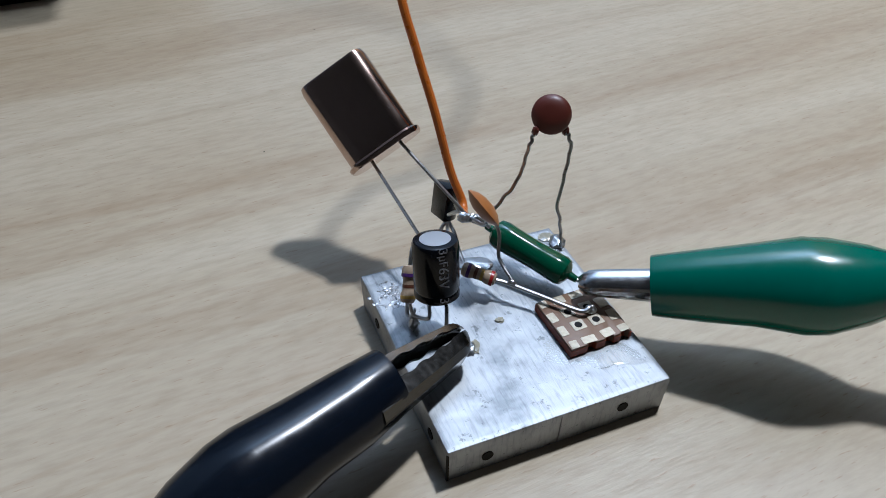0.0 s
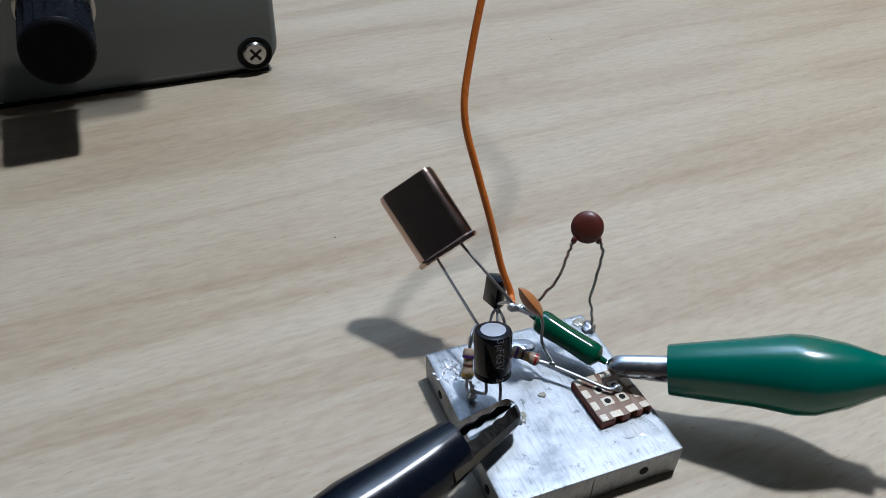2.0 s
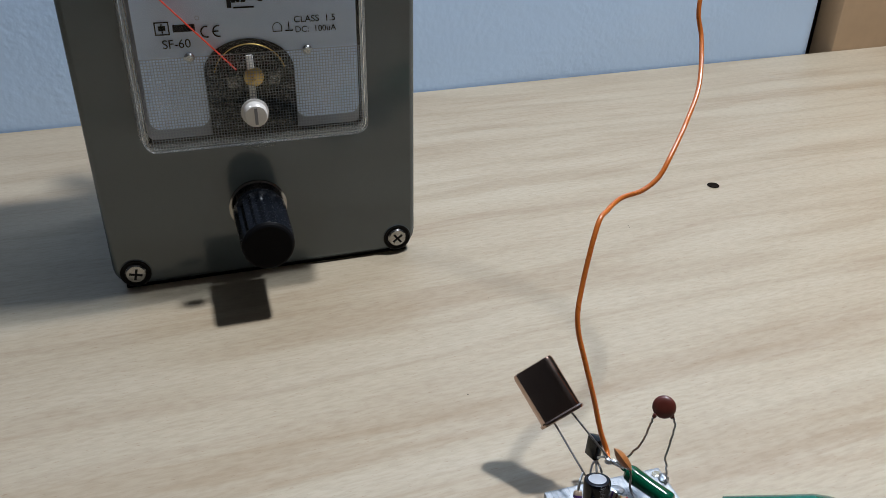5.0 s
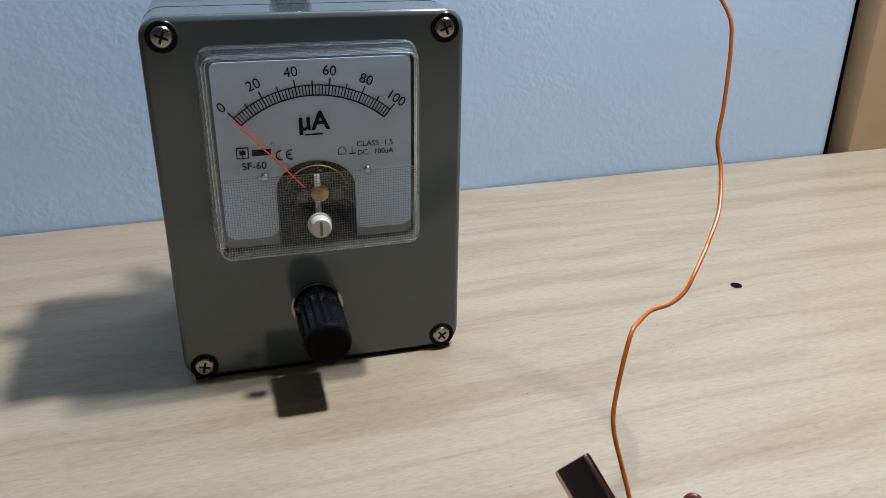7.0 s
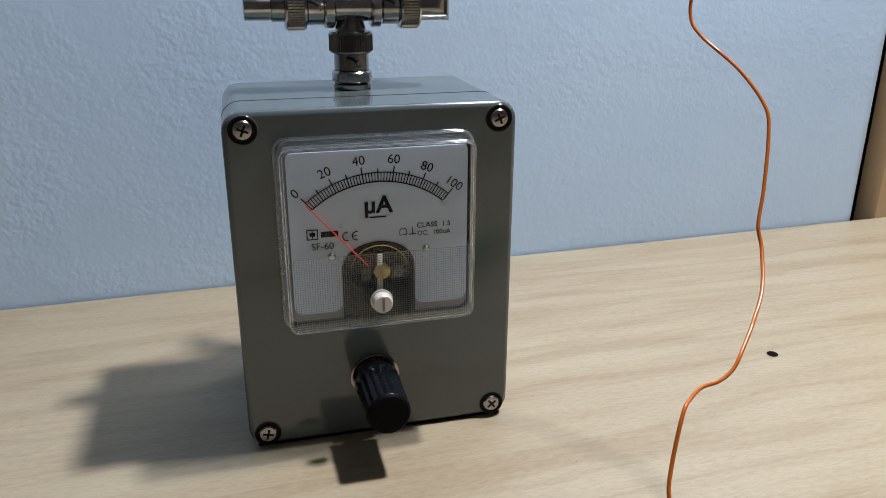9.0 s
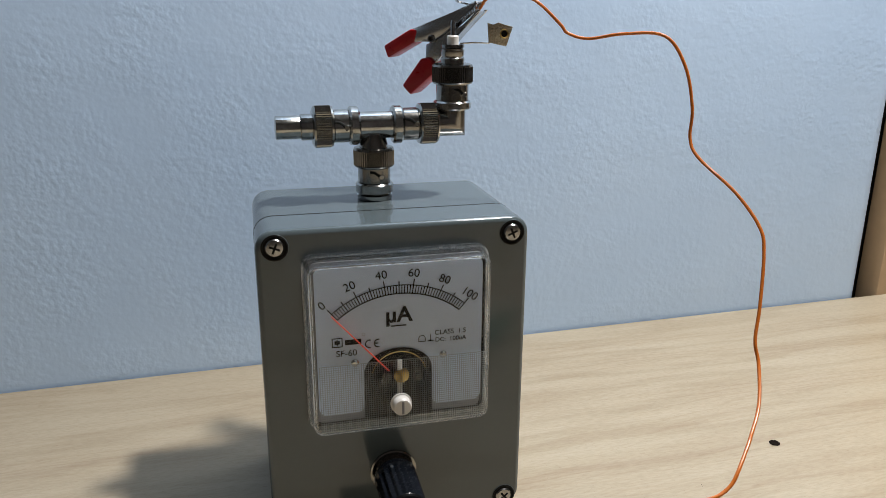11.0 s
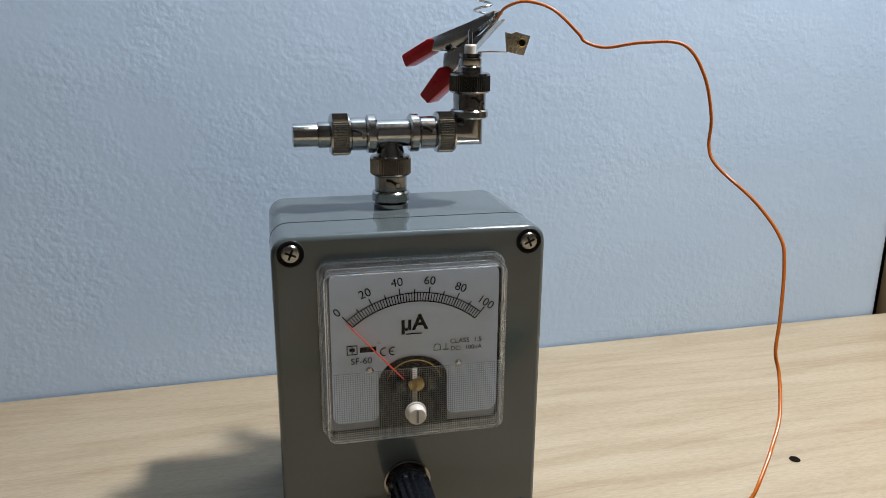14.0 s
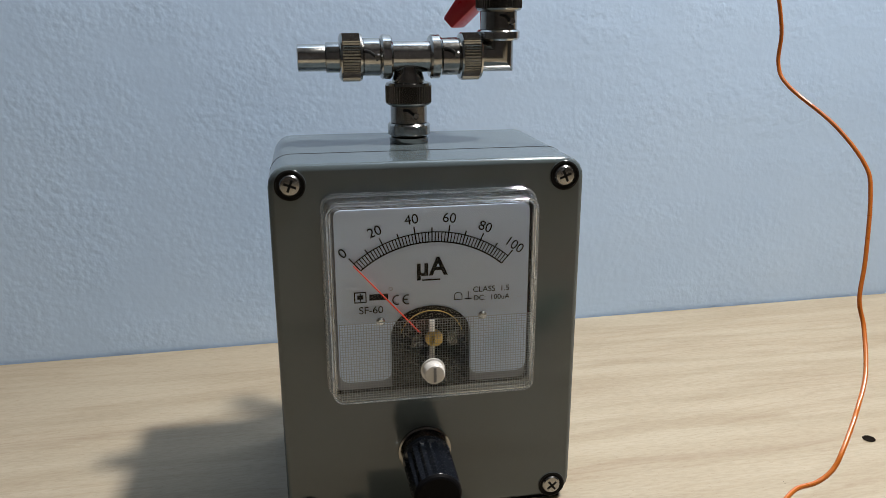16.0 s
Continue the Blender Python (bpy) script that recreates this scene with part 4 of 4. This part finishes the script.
disc2 = onto((-0.0045, 0.0580, 0.005), "disc_capacitor", "ochre ceramic disc capacitor seen edge-on beside the green coil", "capacitor", "disc capacitors")
d2a, d2b = Vector((-0.0060, 0.0578, 0.0179)), Vector((-0.0031, 0.0588, 0.0132))
d2n = (d2b - d2a).cross(Vector((0.05, 0.72, -0.62))).normalized()
part("disc", lathe([(0.0008, -0.00095), (0.0017, -0.0007), (0.0025, -0.0002), (0.0027, 0.0), (0.0025, 0.0002), (0.0017, 0.0007), (0.0008, 0.00095)], (d2a + d2b) / 2, d2n, 36), OCHRE, disc2)
part("lead", tube(smooth_line([d2b, (-0.0025, 0.0580, 0.0118), (-0.0024, 0.0568, 0.0095), (-0.0008, 0.0546, 0.0080)]), 0.00022, 8), LEAD, disc2)
part("lead", tube(smooth_line([d2b + Vector((-0.0008, 0.0003, 0.0002)), (-0.0045, 0.0600, 0.0118), (-0.0060, 0.0618, 0.0112)]), 0.00022, 8), LEAD, disc2)

# green coated coil
ga, gb = Vector((-0.0030, 0.0613, 0.0098)), Vector((0.0058, 0.0560, 0.0081))
gl = (gb - ga).length
coil2 = onto((0.0015, 0.0585, 0.005), "axial_inductor", "glossy green coated axial inductor lying slanted above the tin", "inductor")
part("bead", lathe([(0.0004, -0.0012), (0.0005, -0.0003), (0.0012, 0.0), (0.0017, 0.0004), (0.00186, 0.0012), (0.00178, 0.0024), (0.00170, gl * 0.42), (0.00168, gl * 0.60), (0.00174, gl - 0.0020), (0.00178, gl - 0.0010), (0.0016, gl - 0.0004), (0.0010, gl), (0.0005, gl + 0.0002), (0.0004, gl + 0.0012)], ga, gb - ga, 32), GREEN_COAT, coil2)
part("lead", tube(smooth_line([gb, gb + (gb - ga).normalized() * 0.0015, (0.0078, 0.0548, 0.0077)]), 0.00024, 8), LEAD, coil2)
part("lead", tube(smooth_line([ga, ga - (gb - ga).normalized() * 0.0015, (-0.0060, 0.0625, 0.0112)]), 0.00024, 8), LEAD, coil2)


# resistors
def resistor(p, q, leads, bands, label):
    p, q = Vector(p), Vector(q)
    n = (q - p).length
    ob = onto((p + q) / 2 * 1.0, "resistor", label, "resistor", "small resistors")
    body = part("body", lathe([(0.0003, -0.0001), (0.0007, 0.0), (0.00088, 0.0004), (0.00088, 0.0010), (0.00070, 0.0015), (0.00070, n - 0.0015), (0.00088, n - 0.0010), (0.00088, n - 0.0004), (0.0007, n), (0.0003, n + 0.0001)], p, q - p, 24), RESISTOR, ob)
    for f, m in bands:
        r = 0.00091 if f < 0.24 or f > 0.76 else 0.00073
        part("band", lathe([(r - 0.0001, 0), (r, 0.00003), (r, 0.0004), (r - 0.0001, 0.00043)], p + (q - p) * f, q - p, 24), m, body)
    for line in leads:
        part("lead", tube(smooth_line(line), 0.00026, 8), SOLDER, ob)
    return ob


resistor((-0.0066, 0.0560, 0.0082), (-0.0027, 0.0550, 0.0076),
         [[(-0.0027, 0.0550, 0.0076), (-0.0010, 0.0546, 0.0074), (0.0030, 0.0530, 0.0071), (0.0070, 0.0513, 0.0069), (0.0081, 0.0516, 0.0072), (0.0083, 0.0521, 0.0066)], [(-0.0066, 0.0560, 0.0082), (-0.0080, 0.0565, 0.0078), (-0.0088, 0.0572, 0.0052)]],
         [(0.14, VIOLET), (0.36, BROWN_BAND), (0.55, GOLD), (0.84, RED_BAND)], "small beige banded resistor lying above the tin")
resistor((-0.0126, 0.0535, 0.0104), (-0.0126, 0.0508, 0.0072),
         [[(-0.0126, 0.0508, 0.0072), (-0.0126, 0.0500, 0.0062), (-0.0121, 0.0492, 0.0064), (-0.0117, 0.0489, 0.0080)], [(-0.0126, 0.0535, 0.0104), (-0.0124, 0.0550, 0.0118), (-0.0118, 0.0575, 0.0115)]],
         [(0.2, VIOLET), (0.5, BROWN_BAND), (0.8, GOLD)], "small beige banded resistor standing behind the black capacitor")

# twisted, tinned ends where transistor, wire and coil meet
twist = onto((-0.0062, 0.0618, 0.0112), "wire_joint", "twisted tinned wire ends soldered under the orange wire", "wire joint")
for k, line in enumerate((((-0.0088, 0.0640, 0.0098), (-0.0074, 0.0628, 0.0113), (-0.0060, 0.0620, 0.0108), (-0.0044, 0.0616, 0.0104)), ((-0.0080, 0.0632, 0.0122), (-0.0066, 0.0622, 0.0106), (-0.0052, 0.0620, 0.0114), (-0.0036, 0.0614, 0.0102)))):
    part("wire_end", tube(smooth_line(line), 0.00024, 8, wobble=0.3), SOLDER, twist)
part("solder_lump", blob((-0.0056, 0.0619, 0.0110), (0.0007, 0.0005, 0.0005), seed=9.0, rough=0.6), SOLDER, twist)

# solder and flux on the tin
drops = (((-0.0052, 0.0462, 0.0050), (0.0006, 0.0009, 0.0006)), ((-0.0085, 0.0595, 0.0050), (0.0012, 0.0010, 0.0004)), ((0.0053, 0.0655, 0.0051), (0.0010, 0.0013, 0.0006)), ((-0.0068, 0.0617, 0.0113), (0.0008, 0.0006, 0.0006)), ((-0.0008, 0.0546, 0.0077), (0.0005, 0.0004, 0.0004)), ((0.0083, 0.0520, 0.0066), (0.0007, 0.0006, 0.0005)), ((-0.0118, 0.0490, 0.0058), (0.0006, 0.0008, 0.0009)), ((-0.0052, 0.0606, 0.0050), (0.0024, 0.0011, 0.0003)))
for k, (p, size) in enumerate(drops):
    tagged(part("solder_joint", blob(p, size, seed=k * 3.1), SOLDER), "lump of shiny solder on the circuit", "solder", "solder joints")
for k, (p, size) in enumerate((((-0.0047, 0.0466, 0.0050), (0.0006, 0.0009, 0.00012)), ((0.0040, 0.0665, 0.0050), (0.0010, 0.0008, 0.00015)), ((-0.0020, 0.0510, 0.0050), (0.0005, 0.0004, 0.00012)))):
    tagged(part("flux_spot", blob(p, size, seed=k * 2.3, rough=0.6), FLUX), "yellowish glassy flux residue on the tin", "residue", "flux spots")
rng = random.Random(8)
crust = bmesh.new()
for k in range(170):
    x, y = -0.0146 + rng.gauss(0, 0.0011), 0.0542 + rng.gauss(0, 0.0009)
    size = Matrix.Diagonal((rng.uniform(0.8, 2.2), rng.uniform(0.8, 2.0), 0.5, 1))
    bmesh.ops.create_icosphere(crust, subdivisions=1, radius=rng.uniform(0.00006, 0.00019), matrix=Matrix.Translation((x, y, TH)) @ Matrix.Rotation(rng.uniform(0, 3), 4, "Z") @ size)
for v in crust.verts:
    v.co += noise.noise_vector(v.co * 6000) * 0.00006
tagged(part("solder_crust", crust, LEAD), "rough crumbs of dull solder on the tin", "solder", kind="stuff")


# ---- test clips ----
def boot(profile, p, way, squash=1.0, up=(0, 0, 1)):
    """A hollow-ended vinyl boot turned from a profile, its mouth at p."""
    rows = [(profile[0][0] - 0.0007, 0.0030), (profile[0][0] - 0.0006, 0.0)] + list(profile)
    bm = lathe(rows, p, way, 40, squash=squash, up=up)
    for v in bm.verts:
        v.co += noise.noise_vector(v.co * 110) * 0.00045
    return bm


BOOT = [(r, h * 0.89) for r, h in [(0.0034, 0.0), (0.0035, 0.0006), (0.0040, 0.0060), (0.0046, 0.0120), (0.0054, 0.0175), (0.0053, 0.0205), (0.0043, 0.0250), (0.0031, 0.0285), (0.0026, 0.0300), (0.0025, 0.0345), (0.0019, 0.0346)]]


def test_clip(name, label, mouth, tail, tip, vinyl, up, gap, steel, slim, thick=0.0013, girth=1.0):
    """A spring clip in a vinyl boot; its two jaws run from the mouth to the tip."""
    mouth, tail, tip = Vector(mouth), Vector(tail), Vector(tip)
    ob = onto((mouth + tail) / 2, name, label, "test clip", "test clips")
    part("boot", boot([(q * (1 + (girth - 1) * min(1, h / 0.012)), h) for q, h in BOOT], mouth, tail - mouth, up=up), vinyl, ob, smooth=50)
    way = (tip - mouth).normalized()
    upv = (Vector(up) - way * way.dot(Vector(up))).normalized()
    side = way.cross(upv)
    n = (tip - mouth).length + 0.004
    for sign in (1, -1):
        start = mouth - way * 0.004 + upv * sign * gap
        jaw = bmesh.new()
        rows = []
        steps = 22
        for k in range(steps + 1):
            f = k / steps
            w = slim * (0.0014 + gap * 0.5) * (1 - 0.2 * f) * max(0.45, math.sqrt(1 - max(0.0, (f - 0.86) / 0.14) ** 2))
            h = gap * 0.62 * (1 - f) ** 0.7 + 0.00012
            c = start + way * n * f - upv * sign * (gap - h)
            d = (thick if sign < 0 else 0.0013) * (1 - 0.22 * f) * max(0.3, math.sqrt(1 - max(0.0, (f - 0.86) / 0.14) ** 2))
            ring = [c - side * w + upv * sign * 0.0, c - side * w * 0.96 + upv * sign * d * 0.7, c - side * w * 0.55 + upv * sign * d, c + side * w * 0.55 + upv * sign * d, c + side * w * 0.96 + upv * sign * d * 0.7, c + side * w,
                    c + side * w * 0.72, c + side * w * 0.7 + upv * sign * d * 0.55, c - side * w * 0.7 + upv * sign * d * 0.55, c - side * w * 0.72]
            if k % 4 < 2 and 0.25 < f < 0.85:
                for q in (0, 5, 6, 9):
                    ring[q] = ring[q] + upv * sign * 0.00020
            rows.append([jaw.verts.new(q) for q in ring])
        for a, b in zip(rows, rows[1:]):
            for k in range(10):
                jaw.faces.new((a[k], a[(k + 1) % 10], b[(k + 1) % 10], b[k]))
        jaw.faces.new(rows[0]), jaw.faces.new(rows[-1])
        part("jaw", jaw, steel, ob, "toothed bright steel jaw", smooth=40)
    return ob


test_clip("test_clip", "crocodile clip in a black vinyl boot gripping the capacitor lead", (-0.0132, 0.0381, 0.0088), (-0.0370, 0.0143, 0.0064), (-0.0062, 0.0458, 0.0080), BLACK_VINYL, (-0.66, 0.66, 0.30), 0.0017, CLIP_STEEL, 1.0, 0.0027, 0.92)
test_clip("test_clip", "crocodile clip in a green vinyl boot gripping the inductor lead", (0.0150, 0.0535, 0.0094), (0.0478, 0.0490, 0.0163), (0.0068, 0.0543, 0.0085), GREEN_VINYL, (0.1, -0.35, 0.93), 0.0012, STEEL, 0.75)


def cable(points, material, label):
    ob = tagged(part("test_lead", tube(smooth_line(points), 0.0011, 14), material), label, "cable", "test leads")
    return ob


RED_CABLE = speckled("dark_red_vinyl", (0.16, 0.012, 0.02), 0.4, scale=900)
cable([(0.0430, 0.0497, 0.0154), (0.0560, 0.0478, 0.0178), (0.075, 0.043, 0.0160), (0.10, 0.030, 0.007), (0.14, 0.0, 0.0012), (0.20, -0.06, 0.0012), (0.24, -0.14, 0.0012)], RED_CABLE, "dark red insulated lead running from the green boot")
cable([(-0.0335, 0.0178, 0.0066), (-0.042, 0.0093, 0.0050), (-0.058, -0.008, 0.0025), (-0.09, -0.03, 0.0012), (-0.13, -0.09, 0.0012), (-0.15, -0.16, 0.0012)], BLACK_VINYL, "black insulated lead running from the black boot")

# ---- orange wire from the circuit up to the clip ----
WIRE = ((-6.8, 62.3, 11.2), (-6.9, 63.8, 10.6), (-7.2, 65.3, 11.3), (-8.8, 66.6, 14.8), (-10.9, 69.2, 21.2), (-13.1, 71.6, 27.2), (-15.6, 74.8, 34.7), (-15.5, 78.7, 41.2), (-13.6, 85.2, 52.3), (-11.7, 90.1, 53.6), (-8.8, 94.8, 54.5),
        (-4.7, 97.0, 55.5), (-1.4, 99.6, 57.7), (0.7, 103.0, 61.0), (4.4, 113.2, 65.8), (7.3, 123.7, 71.1), (7.6, 134.0, 78.7), (6.3, 137.5, 84.8), (7.2, 142.5, 94.3))
UPPER = ((7.6, 150.1, 108.8), (6.0, 154.1, 116.0), (-1.5, 160.8, 125.0), (-13.0, 168.4, 134.0), (-16.1, 171.9, 139.8), (-16.2, 173.8, 149.4), (-19.5, 176.3, 162.4), (-26.7, 178.4, 171.8), (-40.0, 180.5, 172.2), (-51.6, 181.8, 170.4),
         (-58.7, 182.6, 172.1), (-61.4, 182.6, 175.0), (-70.2, 182.4, 182.6), (-79.8, 183.8, 185.2), (-87.3, 187.0, 183.2), (-90.8, 190.4, 179.6))
wire = part("enamelled_wire", tube([Vector(p) / 1000 for p in smooth_line(WIRE + UPPER, 7)], 0.00054, 12), ORANGE)
tagged(wire, "bent orange enamelled wire rising from the circuit to the clip", "wire")
